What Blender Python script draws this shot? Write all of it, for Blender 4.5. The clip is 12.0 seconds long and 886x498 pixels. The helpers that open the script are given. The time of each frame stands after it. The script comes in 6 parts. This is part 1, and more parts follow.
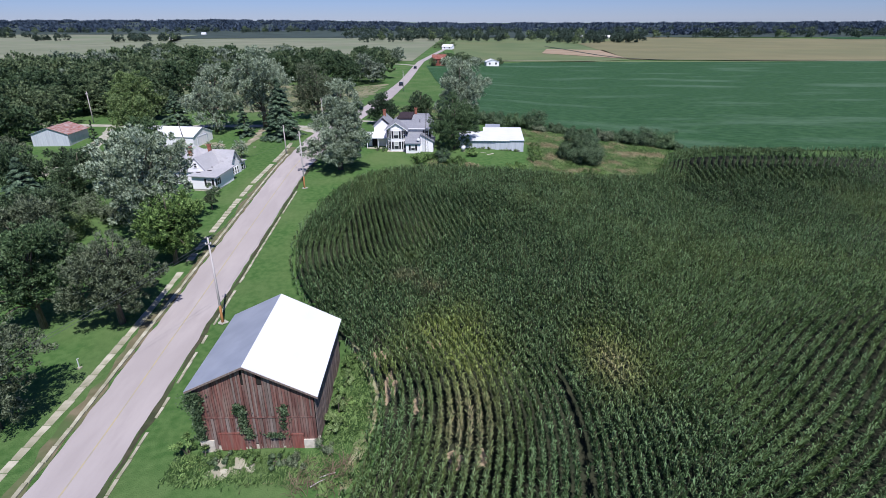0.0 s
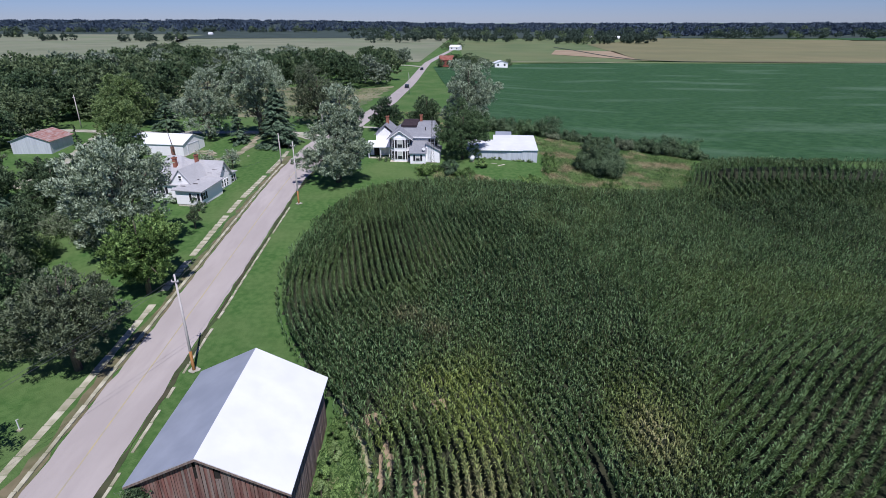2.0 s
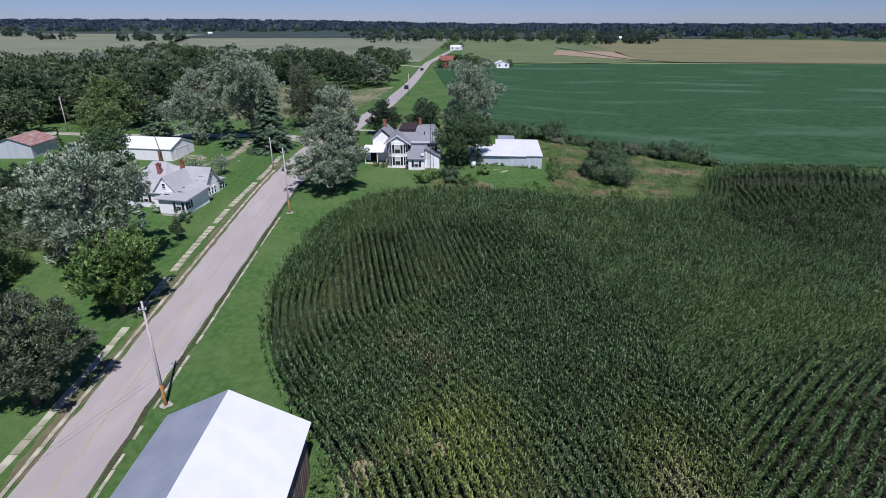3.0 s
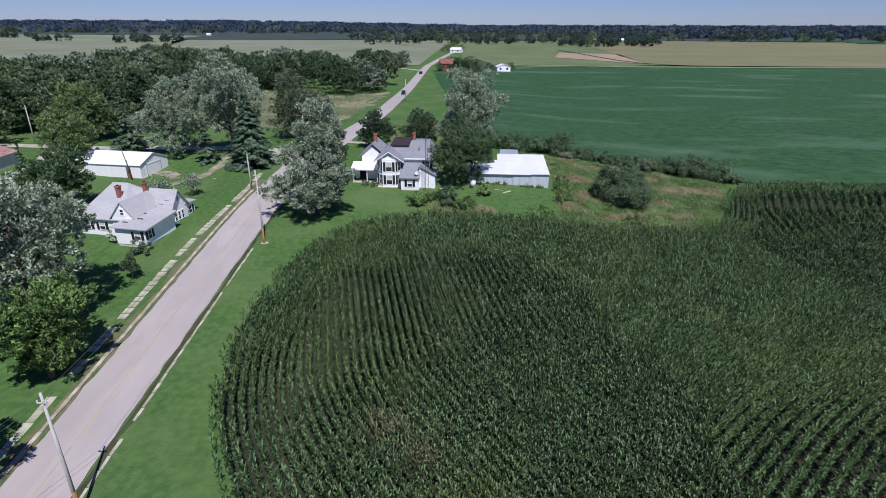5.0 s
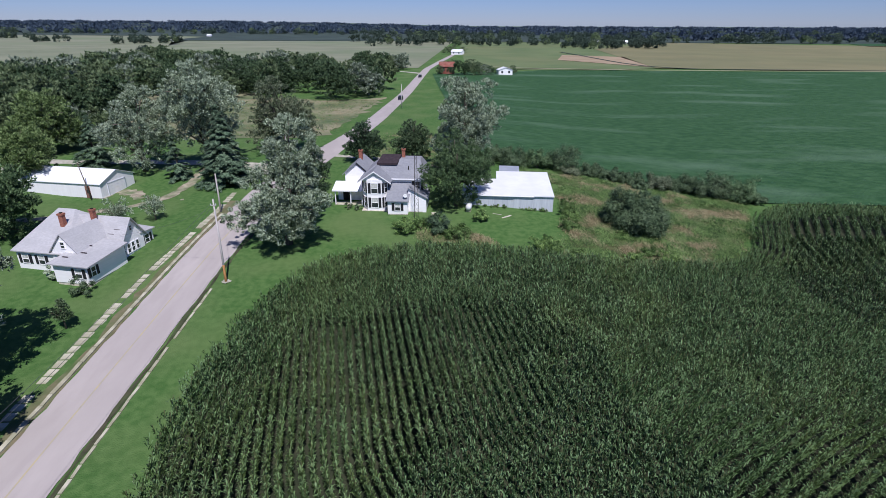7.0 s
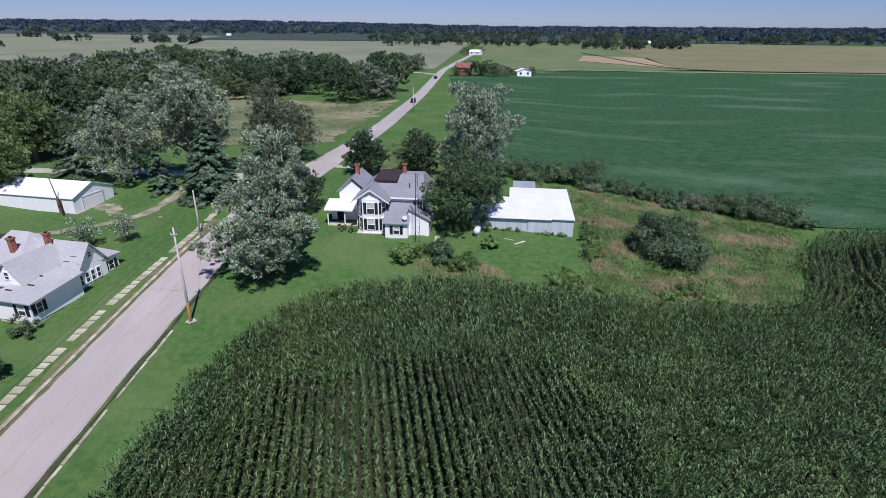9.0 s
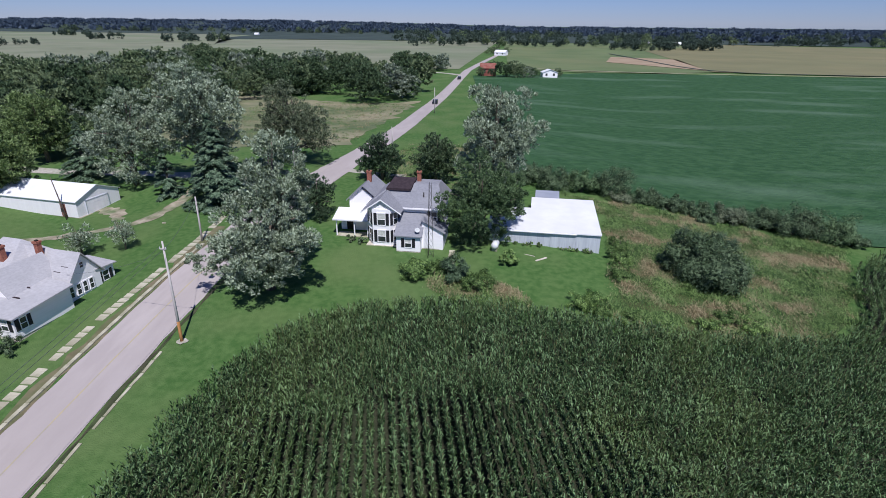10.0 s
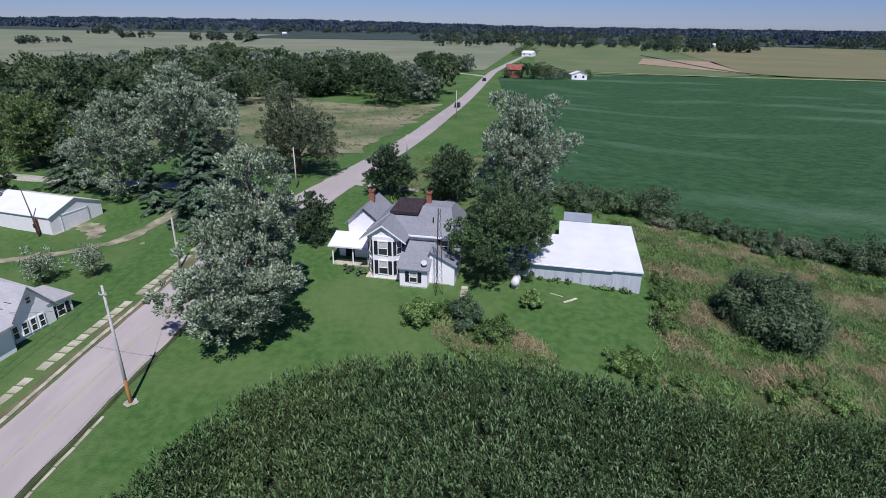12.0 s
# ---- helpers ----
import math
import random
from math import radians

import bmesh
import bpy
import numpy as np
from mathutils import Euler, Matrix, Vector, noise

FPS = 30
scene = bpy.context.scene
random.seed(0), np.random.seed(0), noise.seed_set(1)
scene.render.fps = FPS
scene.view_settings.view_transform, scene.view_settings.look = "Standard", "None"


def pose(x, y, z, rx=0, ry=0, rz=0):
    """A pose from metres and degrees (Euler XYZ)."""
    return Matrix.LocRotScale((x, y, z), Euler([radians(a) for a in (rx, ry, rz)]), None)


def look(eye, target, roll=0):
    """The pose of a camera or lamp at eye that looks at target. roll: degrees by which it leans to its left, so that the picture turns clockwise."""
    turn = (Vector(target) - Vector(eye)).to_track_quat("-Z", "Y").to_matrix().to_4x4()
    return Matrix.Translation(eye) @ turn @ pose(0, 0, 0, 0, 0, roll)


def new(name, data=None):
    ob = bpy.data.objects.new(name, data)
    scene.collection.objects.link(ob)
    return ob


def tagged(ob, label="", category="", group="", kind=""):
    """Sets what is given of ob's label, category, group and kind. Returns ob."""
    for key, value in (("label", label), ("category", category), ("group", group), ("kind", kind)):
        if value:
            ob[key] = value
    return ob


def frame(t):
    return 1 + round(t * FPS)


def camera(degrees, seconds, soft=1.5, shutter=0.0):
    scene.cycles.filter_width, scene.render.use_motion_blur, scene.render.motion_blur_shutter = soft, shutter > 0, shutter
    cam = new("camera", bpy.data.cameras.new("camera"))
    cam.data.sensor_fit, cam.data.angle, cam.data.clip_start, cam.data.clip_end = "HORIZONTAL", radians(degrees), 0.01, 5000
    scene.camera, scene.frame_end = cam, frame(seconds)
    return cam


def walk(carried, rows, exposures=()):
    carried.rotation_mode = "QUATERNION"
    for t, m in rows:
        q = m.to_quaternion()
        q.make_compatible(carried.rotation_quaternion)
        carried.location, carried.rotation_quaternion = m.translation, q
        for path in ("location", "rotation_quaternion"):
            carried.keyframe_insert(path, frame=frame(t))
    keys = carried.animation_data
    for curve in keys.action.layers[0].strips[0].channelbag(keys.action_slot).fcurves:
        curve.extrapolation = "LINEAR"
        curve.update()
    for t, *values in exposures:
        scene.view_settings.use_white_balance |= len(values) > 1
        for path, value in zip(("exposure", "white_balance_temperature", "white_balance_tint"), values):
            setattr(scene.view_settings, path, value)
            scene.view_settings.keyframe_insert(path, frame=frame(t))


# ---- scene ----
cam = camera(78.3, 12.0, soft=0.72)
PATH = [
    (0, (0.373, 0.741, 28.305), (0.358, 2.583, 27.526), -0.2),
    (0.5, (0.361, 2.777, 28.255), (0.338, 4.619, 27.476), -0.1),
    (1, (0.29, 5.009, 28.259), (0.261, 6.851, 27.479), -0.1),
    (1.5, (0.238, 7.47, 28.252), (0.203, 9.312, 27.473), -0.0),
    (2, (0.177, 10.124, 28.233), (0.14, 11.966, 27.455), -0.1),
    (2.5, (0.157, 12.871, 28.134), (0.12, 14.713, 27.356), -0.0),
    (3, (0.175, 15.614, 28.045), (0.137, 17.456, 27.267), 0.0),
    (3.2, (0.214, 16.735, 28.06), (0.173, 18.576, 27.28), 0.1),
    (5, (0.646, 26.609, 28.453), (0.607, 28.453, 27.679), 0.1),
    (5.5, (0.914, 29.422, 28.581), (0.874, 31.266, 27.808), 0.1),
    (6, (1.23, 32.132, 28.712), (1.188, 33.977, 27.939), 0.1),
    (6.5, (1.576, 34.824, 28.844), (1.532, 36.669, 28.072), 0.1),
    (7, (1.94, 37.557, 28.894), (1.894, 39.402, 28.123), 0.2),
    (8.8, (3.151, 47.053, 28.783), (3.062, 48.896, 28.012), 0.6),
    (9, (3.29, 48.075, 28.777), (3.183, 49.918, 28.005), 0.3),
    (9.5, (3.643, 50.769, 28.663), (3.492, 52.608, 27.892), 0.4),
    (10, (3.79, 53.539, 28.539), (3.603, 55.375, 27.767), 0.5),
    (10.5, (3.888, 56.374, 28.427), (3.676, 58.206, 27.655), 0.6),
    (11, (3.931, 59.211, 28.302), (3.7, 61.041, 27.53), 0.6),
    (11.5, (3.887, 61.916, 28.241), (3.638, 63.744, 27.469), 0.6),
    (12, (3.854, 64.368, 28.153), (3.583, 66.193, 27.381), 0.7),
]
walk(cam, [(t, look(eye, target, roll)) for t, eye, target, roll in PATH], [(0, 0.15, 5900, 14), (1.5, 0.05, 5900, 14), (3, -0.1, 5900, 14), (5, -0.02, 5900, 14), (9, 0.0, 5900, 14), (12, -0.13, 5900, 14)])

# ---- world and light ----
scene.world = bpy.data.worlds.new("sky")
scene.world.use_nodes = True
wn = scene.world.node_tree.nodes
sky = wn.new("ShaderNodeTexSky")
sky.sky_type = "NISHITA"
sky.sun_disc = False
sky.sun_elevation, sky.sun_rotation = radians(57), radians(162)
sky.altitude, sky.air_density, sky.dust_density, sky.ozone_density = 500, 1.0, 0.0, 4.0
wn["Background"].inputs["Strength"].default_value = 0.058
tint = wn.new("ShaderNodeMixRGB")
tint.blend_type = "MULTIPLY"
tint.inputs[0].default_value = 1.0
tint.inputs[2].default_value = (0.72, 0.85, 1.35, 1)
scene.world.node_tree.links.new(sky.outputs[0], tint.inputs[1])
scene.world.node_tree.links.new(tint.outputs[0], wn["Background"].inputs[0])
sun = new("sun", bpy.data.lights.new("sun", "SUN"))
sun.data.energy, sun.data.angle, sun.data.color = 4.8, radians(0.6), (1.0, 0.96, 0.9)
sun.matrix_world = look((17, -52, 85), (0, 0, 0))

# ---- materials ----


def mat(name, a, b, scale=3.0, rough=0.8, metal=0.0, bump=0.0, bscale=20.0, c=None, cscale=0.2, camt=0.5, island=0.0, objrand=0.0, detail=4.0,
        stretch=(1, 1, 1), transl=0.0, world=False, dist=0.02, spec=0.3, band=(0.42, 0.68), cstretch=None, cturn=0.0):
    """Two base colours mixed by noise, a third by a broader noise, with relief."""
    m = bpy.data.materials.new(name)
    m.use_nodes = True
    nt = m.node_tree
    n, l = nt.nodes, nt.links
    p = n["Principled BSDF"]
    p.inputs["Roughness"].default_value, p.inputs["Metallic"].default_value = rough, metal
    p.inputs["Specular IOR Level"].default_value = spec
    if world:
        vec = n.new("ShaderNodeNewGeometry").outputs["Position"]
    else:
        vec = n.new("ShaderNodeTexCoord").outputs["Object"]
    mp = n.new("ShaderNodeMapping")
    mp.inputs["Scale"].default_value = stretch
    l.new(vec, mp.inputs["Vector"])
    tx = n.new("ShaderNodeTexNoise")
    tx.inputs["Scale"].default_value, tx.inputs["Detail"].default_value = scale, detail
    l.new(mp.outputs[0], tx.inputs["Vector"])
    rp = n.new("ShaderNodeValToRGB")
    rp.color_ramp.elements[0].position, rp.color_ramp.elements[1].position = 0.36, 0.64
    rp.color_ramp.elements[0].color, rp.color_ramp.elements[1].color = (*a, 1), (*b, 1)
    fac = tx.outputs["Fac"]
    if island or objrand:
        src = n.new("ShaderNodeNewGeometry").outputs["Random Per Island"] if island else n.new("ShaderNodeObjectInfo").outputs["Random"]
        w = island or objrand
        mx = n.new("ShaderNodeMath")
        mx.operation = "MULTIPLY_ADD"
        mx.inputs[1].default_value, mx.inputs[2].default_value = w, -w / 2
        l.new(src, mx.inputs[0])
        ad = n.new("ShaderNodeMath")
        l.new(mx.outputs[0], ad.inputs[0])
        l.new(fac, ad.inputs[1])
        fac = ad.outputs[0]
    l.new(fac, rp.inputs["Fac"])
    col = rp.outputs["Color"]
    if c:
        t2 = n.new("ShaderNodeTexNoise")
        t2.inputs["Scale"].default_value, t2.inputs["Detail"].default_value = cscale, 3.0
        m2 = mp
        if cstretch:
            m2 = n.new("ShaderNodeMapping")
            m2.inputs["Scale"].default_value, m2.inputs["Rotation"].default_value = cstretch, (0, 0, radians(cturn))
            l.new(vec, m2.inputs["Vector"])
        l.new(m2.outputs[0], t2.inputs["Vector"])
        r2 = n.new("ShaderNodeMapRange")
        r2.inputs["From Min"].default_value, r2.inputs["From Max"].default_value = band
        r2.inputs["To Max"].default_value = camt
        l.new(t2.outputs["Fac"], r2.inputs["Value"])
        mc = n.new("ShaderNodeMix")
        mc.data_type = "RGBA"
        mc.inputs["B"].default_value = (*c, 1)
        for k in mc.inputs:
            if k.name == "A" and k.type == "RGBA":
                l.new(col, k)
            if k.name == "B" and k.type == "RGBA":
                k.default_value = (*c, 1)
        l.new(r2.outputs[0], mc.inputs["Factor"])
        col = mc.outputs["Result"]
        for k in mc.outputs:
            if k.type == "RGBA":
                col = k
    l.new(col, p.inputs["Base Color"])
    if bump:
        tb = n.new("ShaderNodeTexNoise")
        tb.inputs["Scale"].default_value, tb.inputs["Detail"].default_value = bscale, 5.0
        l.new(mp.outputs[0], tb.inputs["Vector"])
        bp = n.new("ShaderNodeBump")
        bp.inputs["Strength"].default_value, bp.inputs["Distance"].default_value = bump, dist
        l.new(tb.outputs["Fac"], bp.inputs["Height"])
        l.new(bp.outputs[0], p.inputs["Normal"])
    if transl:
        tr = n.new("ShaderNodeBsdfTranslucent")
        l.new(col, tr.inputs["Color"])
        ms = n.new("ShaderNodeMixShader")
        ms.inputs[0].default_value = transl
        l.new(p.outputs[0], ms.inputs[1])
        l.new(tr.outputs[0], ms.inputs[2])
        l.new(ms.outputs[0], n["Material Output"].inputs["Surface"])
    return m


GRASS = mat("mown_grass", (0.056, 0.12, 0.031), (0.092, 0.163, 0.049), 1.4, 0.95, c=(0.125, 0.178, 0.064), cscale=0.11, camt=0.75, bump=0.9, bscale=9, world=True, dist=0.09, spec=0.1, detail=7.0, cstretch=(1.1, 0.8, 1))
# soil darkened to carry the shade between the corn rows
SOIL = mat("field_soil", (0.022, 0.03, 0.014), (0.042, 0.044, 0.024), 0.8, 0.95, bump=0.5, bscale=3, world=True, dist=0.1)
ASPHALT = mat("worn_chipseal", (0.385, 0.335, 0.318), (0.445, 0.39, 0.37), 0.8, 0.9, c=(0.345, 0.3, 0.285), cscale=0.4, bump=0.3, bscale=30, world=True, stretch=(1, 0.25, 1))
WORN = mat("worn_earth_drive", (0.24, 0.2, 0.14), (0.4, 0.35, 0.26), 0.9, 0.95, c=(0.09, 0.14, 0.05), cscale=0.4, camt=0.85, bump=0.6, bscale=10, world=True)
GRAVEL = mat("pale_gravel", (0.36, 0.33, 0.27), (0.5, 0.47, 0.4), 2.0, 0.95, c=(0.2, 0.22, 0.1), cscale=0.35, bump=0.6, bscale=12, world=True)
CONCRETE = mat("old_concrete", (0.36, 0.33, 0.24), (0.52, 0.48, 0.37), 2.0, 0.9, c=(0.2, 0.2, 0.11), cscale=0.9, camt=0.6, bump=0.4, bscale=15, objrand=0.5)
DIRT = mat("verge_dirt", (0.13, 0.115, 0.062), (0.2, 0.165, 0.1), 0.8, 0.95, c=(0.07, 0.12, 0.035), cscale=0.35, camt=0.85, bump=0.5, bscale=8, world=True)
EARTHD = mat("damp_gutter_earth", (0.04, 0.042, 0.022), (0.075, 0.07, 0.04), 0.8, 0.95, c=(0.06, 0.1, 0.03), cscale=0.35, camt=0.6, bump=0.5, bscale=8, world=True)
PAINTLINE = mat("faded_yellow_line", (0.36, 0.32, 0.25), (0.46, 0.38, 0.22), 1.0, 0.9, world=True)
WHITE = mat("white_siding", (0.91, 0.88, 0.89), (0.94, 0.91, 0.92), 1.2, 0.6, c=(0.87, 0.84, 0.85), cscale=0.5, bump=0.12, bscale=10, stretch=(0.3, 0.3, 6))
WHITEM = mat("white_metal_sheet", (0.88, 0.85, 0.86), (0.92, 0.89, 0.9), 1.0, 0.45, 0.0, c=(0.83, 0.8, 0.81), cscale=0.4, bump=0.1, bscale=6, stretch=(4, 4, 0.3))
# bare sheet, and the shaded white walls of the rust-roofed shed
GALV = mat("galvanised_and_shaded_sheet", (0.56, 0.58, 0.63), (0.64, 0.66, 0.7), 1.2, 0.5, 0.15, c=(0.46, 0.48, 0.53), cscale=0.5, bump=0.1, bscale=8, stretch=(5, 5, 0.4))
# grey sheet roofs; on the barn it carries the west slope's shade
ROOFM = mat("grey_sheet_and_shaded_roof", (0.42, 0.44, 0.5), (0.5, 0.52, 0.58), 0.5, 0.45, 0.35, c=(0.38, 0.4, 0.46), cscale=0.2, bump=0.05, bscale=3)
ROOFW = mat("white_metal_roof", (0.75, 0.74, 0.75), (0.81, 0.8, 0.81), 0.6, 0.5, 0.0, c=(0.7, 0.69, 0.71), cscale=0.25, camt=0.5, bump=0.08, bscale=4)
SHINGLE = mat("grey_shingles", (0.215, 0.215, 0.24), (0.265, 0.265, 0.29), 3.0, 0.9, c=(0.31, 0.31, 0.33), cscale=0.4, camt=0.4, bump=0.5, bscale=14, stretch=(1, 1, 3))
SHINGLEL = mat("pale_grey_shingles", (0.4, 0.385, 0.395), (0.46, 0.445, 0.455), 3.0, 0.9, c=(0.34, 0.33, 0.335), cscale=0.4, camt=0.4, bump=0.5, bscale=14, stretch=(1, 1, 3))
DECK = mat("black_roofing", (0.03, 0.02, 0.025), (0.05, 0.035, 0.04), 3.0, 0.8, bump=0.3)
RUST = mat("rusty_roof_sheet", (0.3, 0.13, 0.1), (0.46, 0.36, 0.34), 1.4, 0.7, 0.1, c=(0.4, 0.16, 0.12), cscale=0.6, bump=0.2, stretch=(3, 0.5, 1))
BRICK = mat("red_brick", (0.25, 0.09, 0.06), (0.36, 0.15, 0.1), 6.0, 0.9, bump=0.4, bscale=25)
GLASS = mat("window_glass", (0.02, 0.025, 0.03), (0.05, 0.055, 0.06), 1.0, 0.08, spec=0.6)
CURTAIN = mat("pale_blind", (0.45, 0.45, 0.42), (0.6, 0.6, 0.57), 4.0, 0.7)
BLACK = mat("black_shutter", (0.015, 0.015, 0.02), (0.03, 0.03, 0.035), 4.0, 0.6)
BARNRED = mat("weathered_red_boards", (0.125, 0.055, 0.045), (0.225, 0.1, 0.08), 1.2, 0.9, c=(0.27, 0.2, 0.165), cscale=0.7, camt=0.7, bump=0.5, bscale=14, stretch=(5, 5, 0.5), objrand=0.25)
BARNGREY = mat("grey_weathered_boards", (0.17, 0.13, 0.11), (0.28, 0.22, 0.19), 1.6, 0.9, c=(0.15, 0.08, 0.065), cscale=0.6, bump=0.5, bscale=14, stretch=(4, 4, 0.3), objrand=0.4)
BARNPAINT = mat("red_painted_door", (0.2, 0.06, 0.046), (0.27, 0.1, 0.075), 2.2, 0.85, c=(0.22, 0.15, 0.12), cscale=0.9, camt=0.7, bump=0.4, stretch=(4, 4, 0.4))
STONE = mat("pale_foundation_stone", (0.5, 0.44, 0.36), (0.66, 0.6, 0.5), 2.5, 0.95, bump=0.6, bscale=6)
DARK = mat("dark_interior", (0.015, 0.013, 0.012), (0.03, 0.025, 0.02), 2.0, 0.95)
POLE = mat("weathered_pole", (0.46, 0.42, 0.4), (0.58, 0.53, 0.5), 2.0, 0.9, bump=0.4, bscale=12, stretch=(5, 5, 0.4))
POLEBASE = mat("orange_brown_pole_foot", (0.3, 0.14, 0.045), (0.42, 0.21, 0.08), 2.0, 0.9, bump=0.4, stretch=(5, 5, 0.4))
IRON = mat("dark_iron", (0.05, 0.045, 0.04), (0.09, 0.08, 0.07), 5.0, 0.6, 0.5)
WIRE = mat("power_wire", (0.12, 0.12, 0.12), (0.2, 0.2, 0.2), 5.0, 0.5, 0.5)
TANK = mat("tank_paint", (0.6, 0.6, 0.6), (0.72, 0.72, 0.72), 3.0, 0.4)
BARK = mat("bark", (0.09, 0.07, 0.055), (0.17, 0.14, 0.11), 3.0, 0.95, bump=0.7, bscale=12, stretch=(3, 3, 0.5))
CARP = mat("dark_car_paint", (0.015, 0.018, 0.025), (0.02, 0.025, 0.035), 2.0, 0.25, spec=0.6)
TYRE = mat("tyre_rubber", (0.02, 0.02, 0.02), (0.03, 0.03, 0.03), 5.0, 0.9)
REDWALL = mat("red_barn_siding", (0.2, 0.06, 0.045), (0.26, 0.09, 0.065), 1.0, 0.8, c=(0.28, 0.16, 0.13), cscale=0.5)


def leafmat(name, a, b, c, isl=0.9, tr=0.16, rough=0.55, tuft=0.35):
    a, b, c = [(q[0], q[1], q[2] * 1.15) for q in (a, b, c)]
    return mat(name, a, b, tuft, rough, detail=2.0, c=c, cscale=0.5, camt=0.4, island=isl, transl=tr, spec=0.2, world=True)


SILVER = leafmat("silver_maple_leaves", (0.065, 0.095, 0.042), (0.52, 0.6, 0.38), (0.25, 0.31, 0.155), 0.4, tuft=1.7)
YGREEN = leafmat("yellow_green_leaves", (0.06, 0.1, 0.022), (0.28, 0.37, 0.13), (0.14, 0.21, 0.06), 0.4, tuft=1.2)
SPRUCE = leafmat("spruce_needles", (0.035, 0.066, 0.033), (0.17, 0.24, 0.13), (0.085, 0.14, 0.07), 0.4, tuft=1.2)
GREENL = leafmat("green_maple_leaves", (0.03, 0.068, 0.014), (0.28, 0.41, 0.11), (0.13, 0.22, 0.05), 0.4, tuft=1.7)
DARKL = leafmat("dark_leaves", (0.022, 0.045, 0.016), (0.16, 0.22, 0.1), (0.065, 0.11, 0.042), 0.4, tuft=1.7)
OLIVE = leafmat("olive_leaves", (0.038, 0.054, 0.022), (0.24, 0.28, 0.15), (0.11, 0.145, 0.065), 0.4, tuft=1.7)
CEDAR = leafmat("cedar_needles", (0.024, 0.046, 0.02), (0.125, 0.185, 0.085), (0.055, 0.1, 0.046), 0.4, tuft=1.7)
CORN = leafmat("corn_leaves", (0.014, 0.036, 0.009), (0.165, 0.26, 0.1), (0.055, 0.108, 0.028), 0.95, 0.1, 0.5)
cn, cl = CORN.node_tree.nodes, CORN.node_tree.links
pb = cn["Principled BSDF"]
was = pb.inputs["Base Color"].links[0].from_socket
at = cn.new("ShaderNodeAttribute")
at.attribute_name = "yellowing"
ymix = cn.new("ShaderNodeMixRGB")
ymix.inputs[2].default_value = (0.29, 0.35, 0.085, 1)
cl.new(at.outputs["Fac"], ymix.inputs[0])
cl.new(was, ymix.inputs[1])
wa = cn.new("ShaderNodeAttribute")
wa.attribute_name = "withering"
wmix = cn.new("ShaderNodeMixRGB")
wmix.inputs[2].default_value = (0.42, 0.34, 0.2, 1)
cl.new(wa.outputs["Fac"], wmix.inputs[0])
cl.new(ymix.outputs[0], wmix.inputs[1])
cl.new(wmix.outputs[0], pb.inputs["Base Color"])
SHADEL = leafmat("shade_tree_leaves", (0.026, 0.055, 0.018), (0.18, 0.26, 0.105), (0.08, 0.14, 0.048), 0.4, tuft=1.7)
WOODD = leafmat("wood_dark_leaves", (0.034, 0.06, 0.024), (0.096, 0.145, 0.06), (0.06, 0.1, 0.038), 0.25, tuft=0.6)
WOODO = leafmat("wood_olive_leaves", (0.06, 0.09, 0.035), (0.2, 0.255, 0.11), (0.13, 0.18, 0.075), 0.25, tuft=0.6)
WOODS = leafmat("wood_silvery_leaves", (0.09, 0.12, 0.065), (0.32, 0.37, 0.24), (0.19, 0.23, 0.14), 0.3, tuft=0.6)
# under the far woods this dark bluish colour holds tree shade and haze
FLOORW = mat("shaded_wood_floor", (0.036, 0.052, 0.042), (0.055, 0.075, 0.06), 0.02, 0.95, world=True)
# blue of the air over the skyline woods, put into the leaf colour
HAZEDL = leafmat("hazed_distant_leaves", (0.042, 0.062, 0.076), (0.062, 0.087, 0.108), (0.05, 0.075, 0.092), 0.2)
# dark wood green turned bluish: haze over the far belts, in the colour
FARL = leafmat("hazed_far_belt_leaves", (0.035, 0.055, 0.034), (0.085, 0.12, 0.075), (0.055, 0.085, 0.055), 0.25)
TASSEL = mat("corn_tassels", (0.06, 0.08, 0.03), (0.14, 0.15, 0.065), 1.0, 0.8, island=0.6)
WEED = leafmat("weed_leaves", (0.034, 0.072, 0.015), (0.17, 0.255, 0.07), (0.088, 0.15, 0.037), 0.9, 0.2)
PALEW = leafmat("pale_rank_grass", (0.085, 0.11, 0.034), (0.26, 0.285, 0.115), (0.155, 0.178, 0.066), 0.9, 0.2)
STRAW = leafmat("dry_grass", (0.15, 0.12, 0.052), (0.39, 0.33, 0.17), (0.25, 0.2, 0.09), 0.9, 0.2)
BEANS = mat("soybean_canopy", (0.027, 0.074, 0.027), (0.047, 0.106, 0.042), 0.5, 0.9, c=(0.12, 0.19, 0.12), cscale=0.03, camt=0.65, bump=1.0, bscale=1.6, world=True, stretch=(0.8, 1.2, 1), dist=0.4, detail=8.0, spec=0.15, band=(0.53, 0.74), cstretch=(0.55, 1.6, 1), cturn=-14)
MEADOW = mat("meadow_grass", (0.085, 0.12, 0.05), (0.15, 0.17, 0.08), 0.15, 0.95, c=(0.36, 0.305, 0.2), cscale=0.045, camt=0.75, bump=0.6, bscale=2, world=True, dist=0.2)
PALEF = mat("pale_hay_field", (0.185, 0.195, 0.125), (0.235, 0.24, 0.16), 0.02, 0.95, c=(0.15, 0.19, 0.1), cscale=0.006, camt=0.8, bump=0.5, bscale=0.5, world=True, dist=0.3)
WEEDG = mat("rank_grass_floor", (0.035, 0.068, 0.018), (0.08, 0.115, 0.038), 0.9, 0.95, c=(0.17, 0.125, 0.065), cscale=0.16, camt=0.6, bump=0.8, bscale=4, world=True, dist=0.2, detail=6.0)
